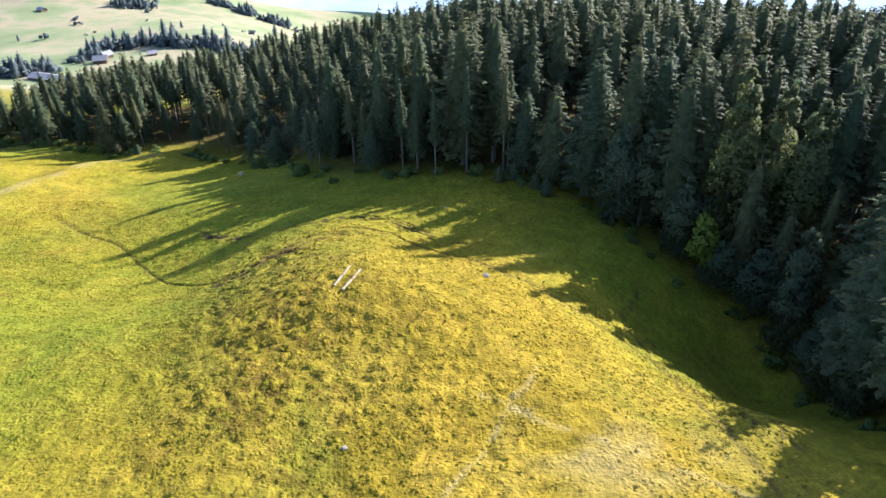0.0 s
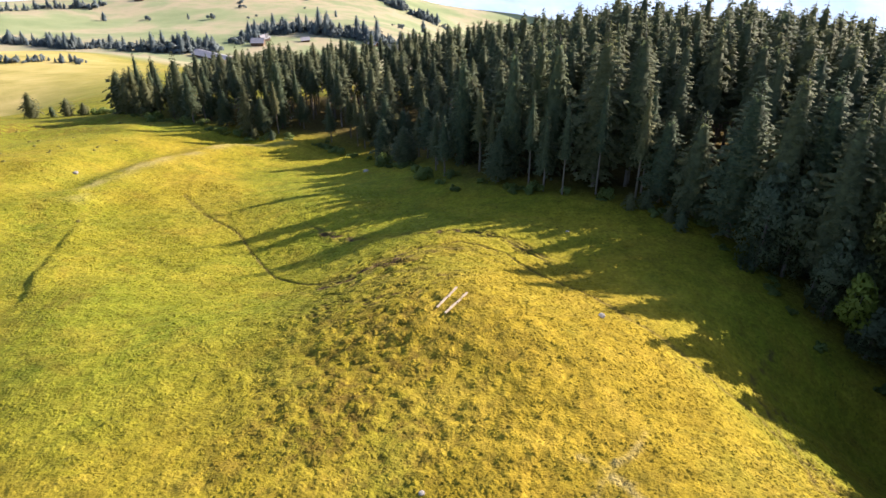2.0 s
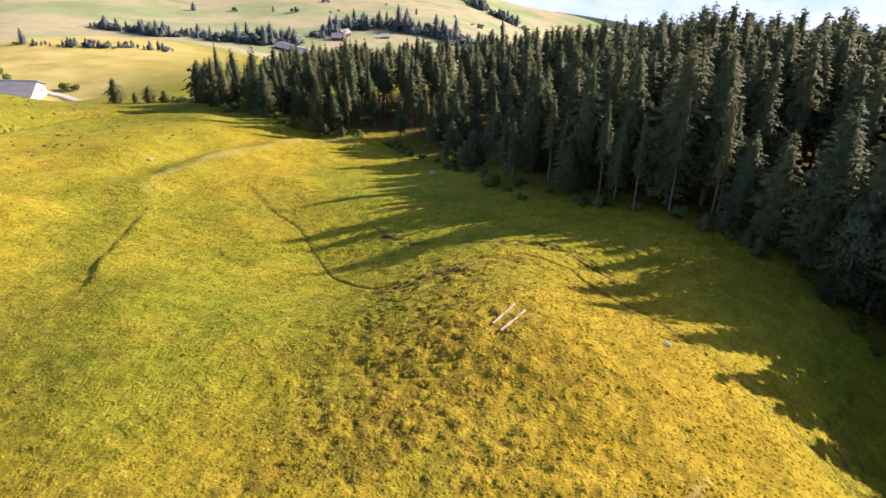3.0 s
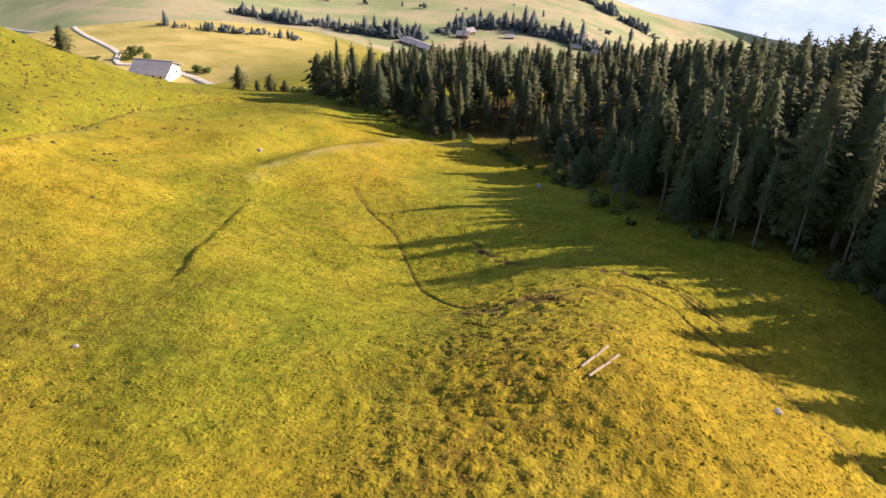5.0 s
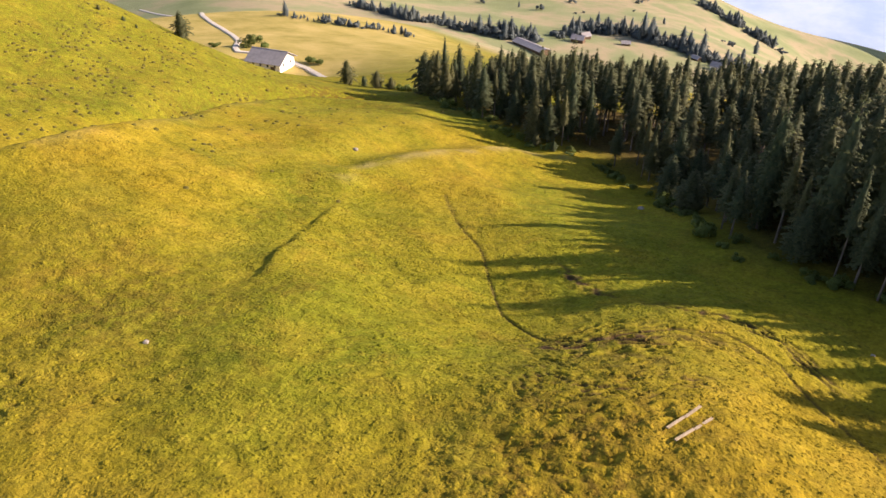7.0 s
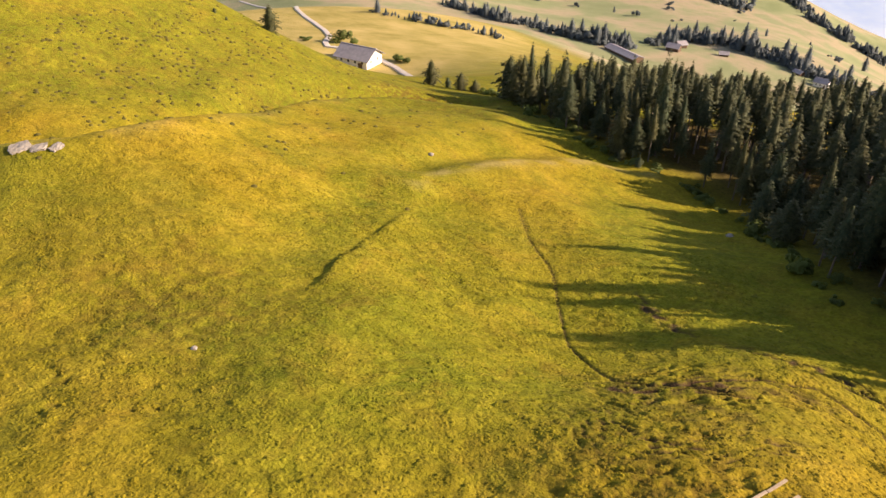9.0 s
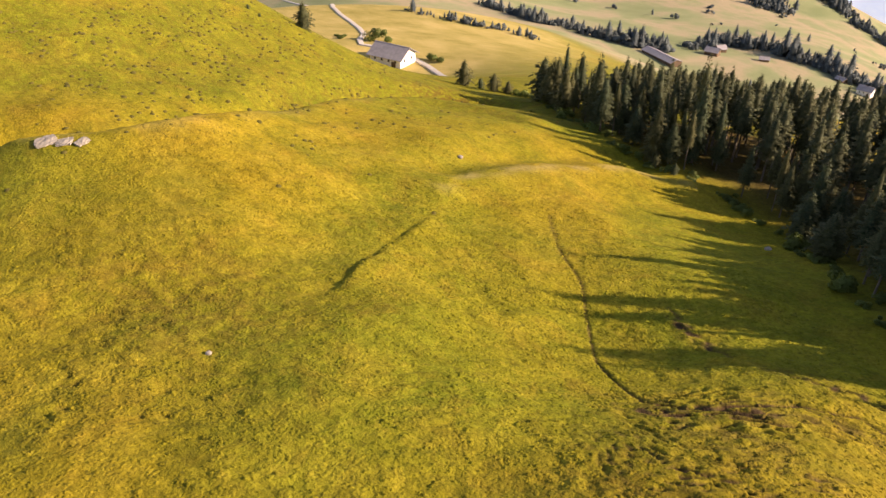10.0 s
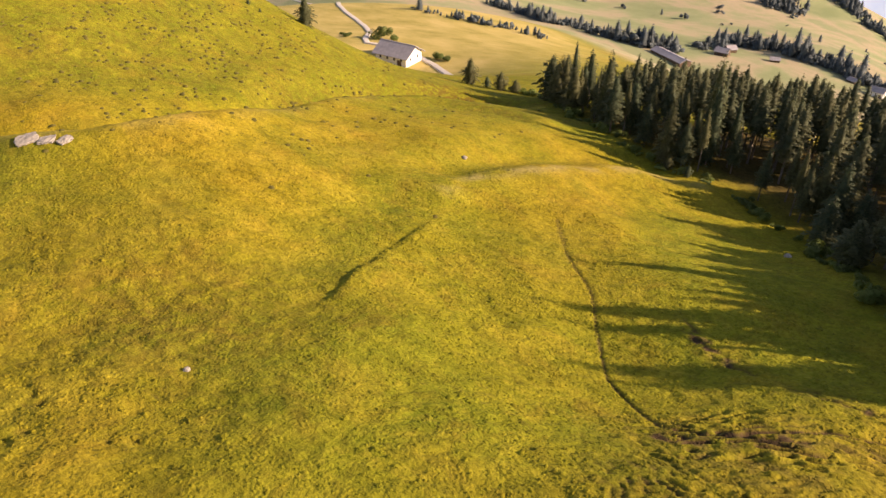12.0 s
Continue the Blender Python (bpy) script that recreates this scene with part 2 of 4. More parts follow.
# Lips of the terraces and the troughs behind them.
LIPS = [
    ([(-103, 47), (-97, 54), (-95, 64), (-100.6, 79), (-111, 97), (-116, 111), (-114.6, 127.6), (-104.5, 135.6), (-92, 136.4)], 1.7, 5.0),
    ([(-112, 48), (-106, 57.5), (-107, 69), (-112, 83), (-119, 101), (-127, 126), (-126, 148), (-119, 157)], -3.5, 5.5),
    ([(-70, 89), (-72, 98.6), (-71, 107), (-69.6, 119), (-66, 130), (-57.6, 136)], 0.9, 4.5),
    ([(-77, 97), (-79, 107), (-78, 117), (-75, 129), (-69, 138)], -1.5, 5.0),
]
# Ground trodden by cattle into little parallel steps: line, how far the steps reach from it, and the patch they keep to.
TRODDEN = [
    ([(-40, 61), (-24, 66.5), (-20, 70), (-16, 74.5), (-10, 76), (2, 73)], 5.5, (-18, 68, 9.5, 9)),
    ([(-24, 60), (-19, 57), (-15, 60), (-9, 66)], 6.0, (-17, 60, 8, 9)),
    ([(-28, 80), (-20, 80.5), (-13, 82.5), (-7, 81.5), (0, 77), (6, 70), (10, 64)], 1.6, (-11, 80.5, 10, 6)),
    ([(21, 72), (21.5, 62), (21.5, 52), (24, 43), (24.5, 28)], 3.2, (23, 48, 7, 14)),
]
BANK = [(-64.1, 80.4), (-52.5, 52)]


# The meadow's edge of the wood, from its far western end to the east below the brow.
WOOD_EDGE = [(-121, 174), (-107, 163), (-88, 147), (-69.5, 140), (-53, 139), (-39.5, 130.8), (-24, 109.5), (-19, 102), (-11, 99.8), (1.5, 96), (13.5, 93.5), (19, 88.5), (22.5, 80), (27.3, 74.8), (31.4, 71), (35, 67), (37.5, 60), (35.5, 50), (34, 44.5), (31.4, 36.7), (30, 26), (32, 12), (38, 0)]
WOOD_BACK = [(60, -20), (130, 10), (185, 90), (185, 165), (130, 215), (60, 226), (0, 216), (-50, 206), (-100, 192)]


def fall(r):
    xs, ys = np.array(FALL, float).T
    d = np.diff(ys) / np.diff(xs)
    m = np.r_[d[0], (d[1:] + d[:-1]) / 2, d[-1]]
    r = np.clip(r, xs[0], xs[-1])
    i = np.clip(np.searchsorted(xs, r) - 1, 0, len(xs) - 2)
    h = xs[i + 1] - xs[i]
    t = (r - xs[i]) / h
    return (1 + 2 * t) * (1 - t) ** 2 * ys[i] + t * (1 - t) ** 2 * h * m[i] + t * t * (3 - 2 * t) * ys[i + 1] + t * t * (t - 1) * h * m[i + 1]


def broad_height(x, y):
    z = fall(np.hypot(x, y))
    for cx, cy, r, h in SWELLS:
        z = z + h * np.exp(-((x - cx) ** 2 + (y - cy) ** 2) / r**2)
    return z


def along_line(x, y, line):
    """Distance from a broken line, and how far along it."""
    best, where, gone = np.full(np.shape(x), 1e9), np.zeros(np.shape(x)), 0.0
    for (ax, ay), (bx, by) in zip(line, line[1:]):
        ux, uy = bx - ax, by - ay
        t = np.clip(((x - ax) * ux + (y - ay) * uy) / (ux * ux + uy * uy), 0, 1)
        d = np.hypot(x - ax - t * ux, y - ay - t * uy)
        where = np.where(d < best, gone + t * math.hypot(ux, uy), where)
        best = np.minimum(best, d)
        gone += math.hypot(ux, uy)
    return best, where


def near_line(x, y, line):
    """Distance from a broken line."""
    best = np.full(np.shape(x), 1e9)
    for (ax, ay), (bx, by) in zip(line, line[1:]):
        ux, uy = bx - ax, by - ay
        t = np.clip(((x - ax) * ux + (y - ay) * uy) / (ux * ux + uy * uy), 0, 1)
        best = np.minimum(best, np.hypot(x - ax - t * ux, y - ay - t * uy))
    return best


def hummocks(x, y):
    """How tussocky the turf is."""
    spur = 0.6 * np.exp(-(((x + 6) / 18) ** 2 + ((y - 44) / 26) ** 2)) + 0.6 * np.exp(-(((x + 15) / 8) ** 2 + ((y - 44) / 18) ** 2))
    slope = np.exp(-(((x + 62) / 25) ** 2 + ((y - 34) / 18) ** 2))
    return 0.62 + 0.75 * spur + 0.25 * slope


def turned(x, y, degrees, stretch):
    c, s = math.cos(radians(degrees)), math.sin(radians(degrees))
    return (x * c + y * s) / stretch, (y * c - x * s) * 1.0


def turf(x, y):
    """Tussocks, cattle steps and small dips."""
    u, v = turned(x + 0.7 * lattice_noise(x, y, 4, 21), y + 0.7 * lattice_noise(x, y, 4, 22), 40, 2.0)
    ledge = np.clip(1 - np.abs(lattice_noise(u, v, 1.3, 4)) * 3.2, 0, 1) * np.clip(0.1 + 1.5 * lattice_noise(x, y, 5.0, 27), 0, 1)
    lumps = 0.8 * lattice_noise(x, y, 1.25, 1) + lattice_noise(u, v, 0.62, 2) + 0.7 * lattice_noise(x, y, 0.5, 26)
    return hummocks(x, y) * (0.115 * lumps - 0.15 * ledge) + 0.22 * flank(x, y) * tussocks(x, y) - pits(x, y)


# Places where the turf has slipped or been scraped open: x, y, radius.
SCRAPES = [(-48.8, 36.0, 1.1), (-51.9, 32.1, 1.2), (-59.4, 37.1, 0.8), (-50.2, 41.1, 0.8), (-46.6, 37.5, 0.7), (-53.5, 36.5, 0.9), (-56.0, 33.5, 1.0), (-62.5, 46.0, 0.8), (-70.0, 52.0, 0.8)]


def pits(x, y):
    """Small broken hollows with ragged turf round them."""
    out = np.zeros(np.shape(x))
    dx, dy = x + 0.9 * lattice_noise(x, y, 0.8, 28), y + 0.9 * lattice_noise(x, y, 0.8, 29)
    for cx, cy, r in SCRAPES:
        out = out + 0.30 * np.exp(-(((dx - cx) / r) ** 2 + ((dy - cy) / (0.5 * r)) ** 2)) * np.clip(0.6 + 1.2 * lattice_noise(x, y, 0.55, 30), 0, 1)
    return out


def flank(x, y):
    """The rough western flank of the spur, and a little of its crest."""
    return 0.85 * np.exp(-(((x + 14) / 8.5) ** 2 + ((y - 46) / 17) ** 2)) + 0.3 * np.exp(-(((x - 2) / 15) ** 2 + ((y - 46) / 18) ** 2))


def tussocks(x, y):
    """Rounded mounds with creases between them, 0 to 1."""
    a = x + 0.5 * lattice_noise(x, y, 1.3, 23)
    b = y + 0.5 * lattice_noise(x, y, 1.3, 24)
    mound = 0.5 * np.abs(lattice_noise(a, b, 1.9, 33)) + 0.5 * np.abs(lattice_noise(a, b, 0.95, 31)) ** 0.7 + 0.3 * lattice_noise(a, b, 0.5, 32) + 0.25 * lattice_noise(a, b, 3.5, 34)
    return np.clip(mound, 0, 1.2)


def bank_side(x, y):
    """How far east of the old field bank, and how much of the bank there is."""
    (ax, ay), (bx, by) = BANK[0], BANK[-1]
    ux, uy = bx - ax, by - ay
    length = math.hypot(ux, uy)
    t = ((x - ax) * ux + (y - ay) * uy) / length**2
    line = np.interp(np.clip(t, 0, 1), [0, 0.13, 0.42, 0.72, 1], [0, -0.5, -0.2, 0.2, 0])
    return ((x - ax) * -uy + (y - ay) * ux) / length - line, np.clip(t / 0.1, 0, 1) * np.clip((1 - t) / 0.35, 0, 1)


def wobbled(x, y):
    w = 0.45 * lattice_noise(x, y, 5, 8) + 0.2 * lattice_noise(x, y, 1.6, 9)
    return x + w, y - w


def little_steps(x, y):
    """How deep the cattle have trodden, 0 to 1: short broken ledges side by side; and how bare the soil is there."""
    out, bare = np.zeros(np.shape(x)), np.zeros(np.shape(x))
    for k, (line, reach, (cx, cy, rx, ry)) in enumerate(TRODDEN):
        d, s = along_line(x, y, line)
        d = d + 0.55 * lattice_noise(x, y, 2.4, 61 + k) + 0.2 * lattice_noise(x, y, 0.9, 65)
        s = s + 0.5 * lattice_noise(x, y, 1.3, 66)
        row = d / 0.78 + 0.7 * lattice_noise(x, y, 3.6, 69)
        k_row = np.floor(row)
        cut = np.clip(2.4 * lattice_noise(s / 1.05 + 3.7 * k_row, 9.13 * k_row, 1.0, 67) + 0.55, 0, 1)
        groove = np.exp(-(((row - k_row - 0.5) / 0.27) ** 2)) * cut
        mask = np.exp(-((d / reach) ** 4) - ((x - cx) / rx) ** 4 - ((y - cy) / ry) ** 4) * np.clip(0.9 + 0.7 * lattice_noise(x, y, 3.2, 63), 0, 1)
        deep = groove * mask * (0.7 if k == 1 else 1.0)
        churned = np.exp(-((d / (1.3 if k == 0 else 0.5)) ** 2)) * np.clip(0.25 + 1.3 * lattice_noise(x, y, 0.75, 70), 0, 1) * mask * (k in (0, 2))
        bare = np.maximum(bare, np.maximum(deep * (0.25 + 0.95 * np.exp(-((d / 1.8) ** 2))), 0.8 * churned))
        out = np.maximum(out, deep)
    return out, bare


def height(x, y):
    x, y = np.asarray(x, float), np.asarray(y, float)
    r = np.hypot(x, y)
    z = broad_height(x, y)
    near = np.exp(-((r / 230) ** 4))
    z = z + near * (turf(x, y) + 0.5 * lattice_noise(x, y, 8, 3) + 0.7 * lattice_noise(x, y, 19, 7))
    for line, rise, width in LIPS:
        z = z + rise * np.exp(-((near_line(x, y, line) / width) ** 2))
    far = 1 - np.exp(-((r / 620) ** 4))
    z = z + far * (8.5 * lattice_noise(x, y, 150, 5) + 7 * lattice_noise(x, y, 400, 6) + 1.2 * lattice_noise(x, y, 70, 17))
    wx, wy = wobbled(x, y)
    z = z - np.where(x > 3, 0.10, 0.24) * np.exp(-((near_line(wx, wy, COW_TRACK) / np.where(x > 3, 0.34, 0.19)) ** 2))
    gaps = np.clip(0.55 + 1.3 * lattice_noise(x, y, 0.6, 12), 0, 1)
    for line in TREADS:
        d = near_line(wx + 0.5 * lattice_noise(x, y, 2.2, 15), wy, line)
        z = z + gaps * (0.10 * np.exp(-(((d - 0.7) / 0.4) ** 2)) - 0.17 * np.exp(-((d / 0.26) ** 2)))
    z = z - 0.46 * little_steps(x, y)[0]
    s, along = bank_side(wx, wy)
    return z + (0.5 + 0.15 * lattice_noise(x, y, 3.0, 41)) * np.clip(0.5 + s / 0.9, 0, 1) * np.exp(-((s / 4.5) ** 2)) * along


def steps(spans):
    """Grid lines: (from, to, spacing) one after the other."""
    out = []
    for a, b, s in spans:
        out += list(np.arange(a, b, s))
    return np.array(out + [spans[-1][1]])


def in_wood(x, y):
    """True under the trees."""
    hit = np.zeros(np.shape(x), bool)
    ring = WOOD_EDGE + WOOD_BACK
    for (ax, ay), (bx, by) in zip(ring, ring[1:] + ring[:1]):
        if ay != by:
            hit ^= ((ay > y) != (by > y)) & (x < ax + (y - ay) * (bx - ax) / (by - ay))
    return hit


def ground_masks(x, y):
    """How bare, dry or golden the ground is, where it is heath or crease shade, and how hazed by distance."""
    r = np.hypot(x, y)
    wx, wy = wobbled(x, y)
    broken = np.clip(0.55 + 1.3 * lattice_noise(x, y, 0.6, 12), 0, 1)
    track = np.where(x > 3, 0.6, 1.0) * np.exp(-((near_line(wx, wy, COW_TRACK) / np.where(x > 3, 0.3, 0.16)) ** 2))
    trod = sum(np.exp(-((near_line(wx + 0.5 * lattice_noise(x, y, 2.2, 15), wy, line) / 0.34) ** 2)) for line in TREADS) * broken
    mud = np.exp(-(((x + 19) / 6) ** 2 + ((y - 69) / 6) ** 2)) * np.clip(0.3 + lattice_noise(x, y, 1.1, 13), 0, 1)
    worn = sum(np.exp(-((near_line(wx, wy, line) / 0.27) ** 2)) for line in DRY_LINES)
    lip = 0.15 * np.exp(-((near_line(x, y, LIPS[0][0][:6]) / 2.6) ** 2)) + 0.4 * np.exp(-((near_line(x, y, LIPS[2][0]) / 1.6) ** 2))
    fans = np.exp(-(((x - 12) / 7) ** 2 + ((y - 34) / 3.5) ** 2)) * np.clip(0.35 + lattice_noise(x, y, 2.0, 14), 0, 1)
    bench = np.interp(np.degrees(np.arctan2(-x, np.maximum(y, 1))), [18, 32, 46], [300, 440, 620]) + 25 * lattice_noise(x, y, 90, 51)
    litter = in_wood(x + 0.8 * lattice_noise(x, y, 2.5, 71), y + 0.8 * lattice_noise(x, y, 2.5, 72)) * np.clip(near_line(x, y, WOOD_EDGE) / 14.0, 0, 0.8)
    return {
        "soil": np.clip(track + trod * 0.85 + mud * 0.5 + 1.6 * little_steps(x, y)[1] + litter + 0.8 * np.clip(pits(x, y) / 0.3 - 0.3, 0, 1), 0, 1) * (r < 200),
        "dry": np.clip(0.45 + 0.45 * np.exp(-(((x - 3) / 24) ** 2 + ((y - 42) / 26) ** 2)) - 0.15 * np.exp(-(((x + 36) / 15) ** 2 + ((y - 50) / 22) ** 2)) - 0.4 * np.exp(-(((x + 28) / 18) ** 2 + ((y - 98) / 18) ** 2)) - 0.3 * np.exp(-(((x - 24) / 9) ** 2 + ((y - 66) / 26) ** 2)) - 0.4 * np.clip((np.hypot(x + 30, y - 60) - 88) / 15, 0, 1) * (x < -80) + 0.25 * np.exp(-((r - 420) / 160) ** 2), 0, 1),
        "straw": np.clip(worn * 0.42 * np.clip(0.8 + lattice_noise(x, y, 0.9, 18), 0, 1) + 0.4 * fans + lip * np.clip(0.6 + lattice_noise(x, y, 3.0, 16), 0, 1), 0, 1) * (r < 200),
        # Heath patches, plus shade painted brown into the tussock creases of the flank.
        "heath_and_shade": np.clip(0.7 * np.exp(-(((x + 128) / 12) ** 2 + ((y - 148) / 9) ** 2)) + 0.7 * flank(x, y) * np.clip(1.6 - 2.6 * tussocks(x, y), 0, 1) + 0.25 * np.exp(-((near_line(x, y, LIPS[1][0]) / 4.0) ** 2)) + 0.3 * np.exp(-(((x + 15) / 10) ** 2 + ((y - 44) / 20) ** 2)) + np.clip((np.hypot(x + 30, y - 60) - 92) / 12, 0, 0.38) * (r < 300) * (x < -90) + 0.55 * np.exp(-(((x + 62) / 16) ** 2 + ((y - 46) / 12) ** 2)), 0, 1),
        "golden": np.clip((r - 270) / 60, 0, 1) * np.clip((bench - r) / 50, 0, 1) * np.clip((x + y * 0.35 + 60) / -80, 0, 1),
        # Beyond the bench the painted haze colours take over.
        "hazed": np.clip((r - bench + 20) / 50, 0, 1) * np.clip((r - 260) / 60, 0, 1),
    }


def build_ground():
    xs = steps([(-4200, -1600, 130), (-1600, -700, 30), (-700, -400, 10), (-400, -180, 3), (-180, -80, 0.9), (-80, -38, 0.38), (-38, 6, 0.21), (6, 36, 0.4), (40, 120, 2.5), (120, 420, 10), (420, 1200, 40), (1200, 4200, 150)])
    ys = steps([(-3000, -800, 150), (-800, -100, 35), (-100, 20, 4), (20, 56, 0.27), (56, 90, 0.21), (90, 100, 0.4), (100, 150, 0.8), (150, 330, 3), (330, 700, 10), (700, 1700, 30), (1700, 4600, 130)])
    gx, gy = np.meshgrid(xs, ys)
    gz = height(gx, gy)
    nx, ny = len(xs), len(ys)
    me = bpy.data.meshes.new("ground")
    me.vertices.add(nx * ny)
    me.vertices.foreach_set("co", np.stack([gx, gy, gz], -1).ravel())
    i = np.arange(nx * ny).reshape(ny, nx)
    quads = np.stack([i[:-1, :-1], i[:-1, 1:], i[1:, 1:], i[1:, :-1]], -1).reshape(-1, 4)
    me.loops.add(quads.size)
    me.loops.foreach_set("vertex_index", quads.ravel())
    me.polygons.add(len(quads))
    me.polygons.foreach_set("loop_start", np.arange(0, quads.size, 4))
    me.update(calc_edges=True)
    me.polygons.foreach_set("use_smooth", np.ones(len(quads), bool))
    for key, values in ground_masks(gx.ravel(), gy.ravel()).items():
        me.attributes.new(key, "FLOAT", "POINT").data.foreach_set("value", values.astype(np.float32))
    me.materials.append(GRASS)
    return tagged(new("ground", me), "sloping alpine pasture with tussocky yellow-green grass", "ground", kind="structure")


build_ground()


def grass_tufts():
    """Countless low tufts over the near pasture, each a ragged six-sided tump of the same grass."""
    rng = np.random.RandomState(9)
    n = 120000
    x, y = rng.uniform(-92, 26, n), rng.uniform(21, 104, n)
    crowd = 0.42 + 0.35 * lattice_noise(x, y, 2.4, 91) + 0.3 * lattice_noise(x, y, 9, 92) + 0.15 * flank(x, y)
    keep = (rng.uniform(0, 1, n) < crowd) & ~in_wood(x, y)
    x, y = x[keep], y[keep]
    n = len(x)
    wide = rng.uniform(0.09, 0.22, n) * (1 + 0.25 * flank(x, y)) * np.where(rng.uniform(0, 1, n) < 0.06, 1.6, 1.0)
    tall = wide * rng.uniform(0.28, 0.70, n) * (1 - 0.3 * np.clip(flank(x, y), 0, 1))
    z = height(x, y)
    sides = 6
    a = rng.uniform(0, 6.28, n)[:, None] + np.arange(sides) * (2 * math.pi / sides)
    q = wide[:, None] * rng.uniform(0.7, 1.3, (n, sides))
    ring = np.stack([x[:, None] + q * np.cos(a), y[:, None] + q * np.sin(a), np.repeat((z - 0.06)[:, None], sides, 1)], -1)
    top = np.stack([x + rng.uniform(-0.05, 0.05, n), y + rng.uniform(-0.05, 0.05, n), z + tall], -1)[:, None, :]
    v = np.concatenate([ring, top], 1).reshape(-1, 3)
    k = np.arange(sides)
    f = (np.stack([k, (k + 1) % sides, np.full(sides, sides)], -1)[None] + (np.arange(n) * (sides + 1))[:, None, None]).reshape(-1, 3)
    me = bpy.data.meshes.new("grass_tufts")
    me.vertices.add(len(v))
    me.vertices.foreach_set("co", v.ravel())
    me.loops.add(f.size)
    me.loops.foreach_set("vertex_index", f.ravel().astype(np.int32))
    me.polygons.add(len(f))
    me.polygons.foreach_set("loop_start", np.arange(0, f.size, 3))
    me.update(calc_edges=True)
    me.polygons.foreach_set("use_smooth", np.ones(len(f), bool))
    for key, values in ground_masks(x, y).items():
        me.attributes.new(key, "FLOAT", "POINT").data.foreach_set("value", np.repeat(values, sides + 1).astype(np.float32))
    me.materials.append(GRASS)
    tagged(new("grass_tufts", me), "small tufts of yellow-green grass all over the pasture", "grass", kind="stuff")


grass_tufts()


def ground_at(x, y):
    return float(height(np.array([x]), np.array([y]))[0])


# ---- trees ----
def trunk_shape(h, r, rng, sides=7):
    verts, faces = [], []
    bend = rng.uniform(-0.15, 0.15), rng.uniform(-0.15, 0.15)
    levels = [(-0.6, 1.25), (0.3, 1.05), (0.3 * h, 0.8), (0.65 * h, 0.45), (h, 0.06)]
    for z, w in levels:
        for k in range(sides):
            a = 2 * math.pi * k / sides
            verts.append((bend[0] * z / h + r * w * math.cos(a), bend[1] * z / h + r * w * math.sin(a), z))
    for j in range(len(levels) - 1):
        for k in range(sides):
            a, b = j * sides + k, j * sides + (k + 1) % sides
            faces.append((a, b, b + sides, a + sides))
    return verts, faces


def spruce_crown(h, reach, start, rng, detail=1.0):
    """Whorls of drooping branches up to the leader, each carrying tufts of short sprays near its end. Three corners a spray, the tip last."""
    verts, faces = [], []

    def blade(p, along, across, length, width):
        n = len(verts)
        verts.extend([p - across * width, p + across * width, p + along * length])
        faces.append((n, n + 1, n + 2))

    def profile(z):
        top = (h - z) / (0.9 * h)
        return reach * min(1.0, 1.7 * top) ** 0.88 * (0.78 + 0.22 * min(1.0, (z - start) / 3.0)) + 0.12

    bulge = [rng.uniform(0, 6.28) for _ in range(4)]
    grow = 1.0 / (0.35 + 0.65 * detail)
    z, turn = start, 0.0
    while z < h - 0.3:
        top = min(1.0, (h - z) / (0.9 * h))
        wide = profile(z)
        arms = 4 + int(wide * 2.8 * (0.3 + 0.7 * detail)) if detail > 0.3 else 5
        for k in range(arms):
            if rng.random() < 0.07:
                continue
            a = 2 * math.pi * (k + rng.uniform(-0.4, 0.4)) / arms + turn
            size = wide * (0.90 + 0.13 * math.sin(2 * a + bulge[0] + 0.9 * z) + 0.10 * math.sin(3 * a + bulge[1] - 1.7 * z)) * rng.uniform(0.74, 1.14)
            out, side = Vector((math.cos(a), math.sin(a), 0)), Vector((-math.sin(a), math.cos(a), 0))
            droop = rng.uniform(0.2, 0.5) * (0.25 + 0.75 * top)
            rise = 0.45 * (1 - top) ** 2
            tufts = 1 + int(size * 1.0 * detail + 0.5)
            base = z + rng.uniform(-0.45, 0.45)
            for j in range(tufts):
                u = 1.0 - 0.55 * (j + rng.uniform(0.0, 0.6)) / tufts
                p = out * size * u + side * rng.uniform(-0.12, 0.12) * size + Vector((0, 0, base + size * (rise * u - droop * u * u)))
                c = (0.29 + 0.105 * size) * grow * rng.uniform(0.8, 1.25)
                for lean in (-0.9, 0.0, 0.9):
                    along = (out * rng.uniform(0.5, 1.0) + side * (lean + rng.uniform(-0.3, 0.3)) + Vector((0, 0, rng.uniform(-0.6, 0.12)))).normalized()
                    across = along.cross(Vector((rng.uniform(-0.7, 0.7), rng.uniform(-0.7, 0.7), 1))).normalized()
                    blade(p - along * c * 0.3, along, across, c * rng.uniform(0.8, 1.35), c * rng.uniform(0.32, 0.5))
        turn += 1.3
        z += (0.34 + 0.07 * wide) * (0.55 + 0.45 * grow)
    # an opaque core added about the stem, blocking light as close inner growth would
    sides, first = 8, len(verts)
    for k in range(7):
        up = start + (h - start) * (0.03 + 0.14 * k)
        wide = 0.55 * profile(up)
        for m in range(sides):
            a = 2 * math.pi * (m + 0.5 * (k % 2)) / sides
            q = wide * rng.uniform(0.75, 1.1)
            verts.append(Vector((q * math.cos(a), q * math.sin(a), up + rng.uniform(-0.3, 0.3))))
    for k in range(6):
        for m in range(sides):
            a, b = first + k * sides + m, first + k * sides + (m + 1) % sides
            faces += [(a, b, b + sides), (a, b + sides, a + sides)]
    for across in (Vector((1, 0, 0)), Vector((0, 1, 0))):
        blade(Vector((0, 0, h - 0.8)), Vector((0, 0, 1)), across, 1.1, 0.10)
    return verts, faces


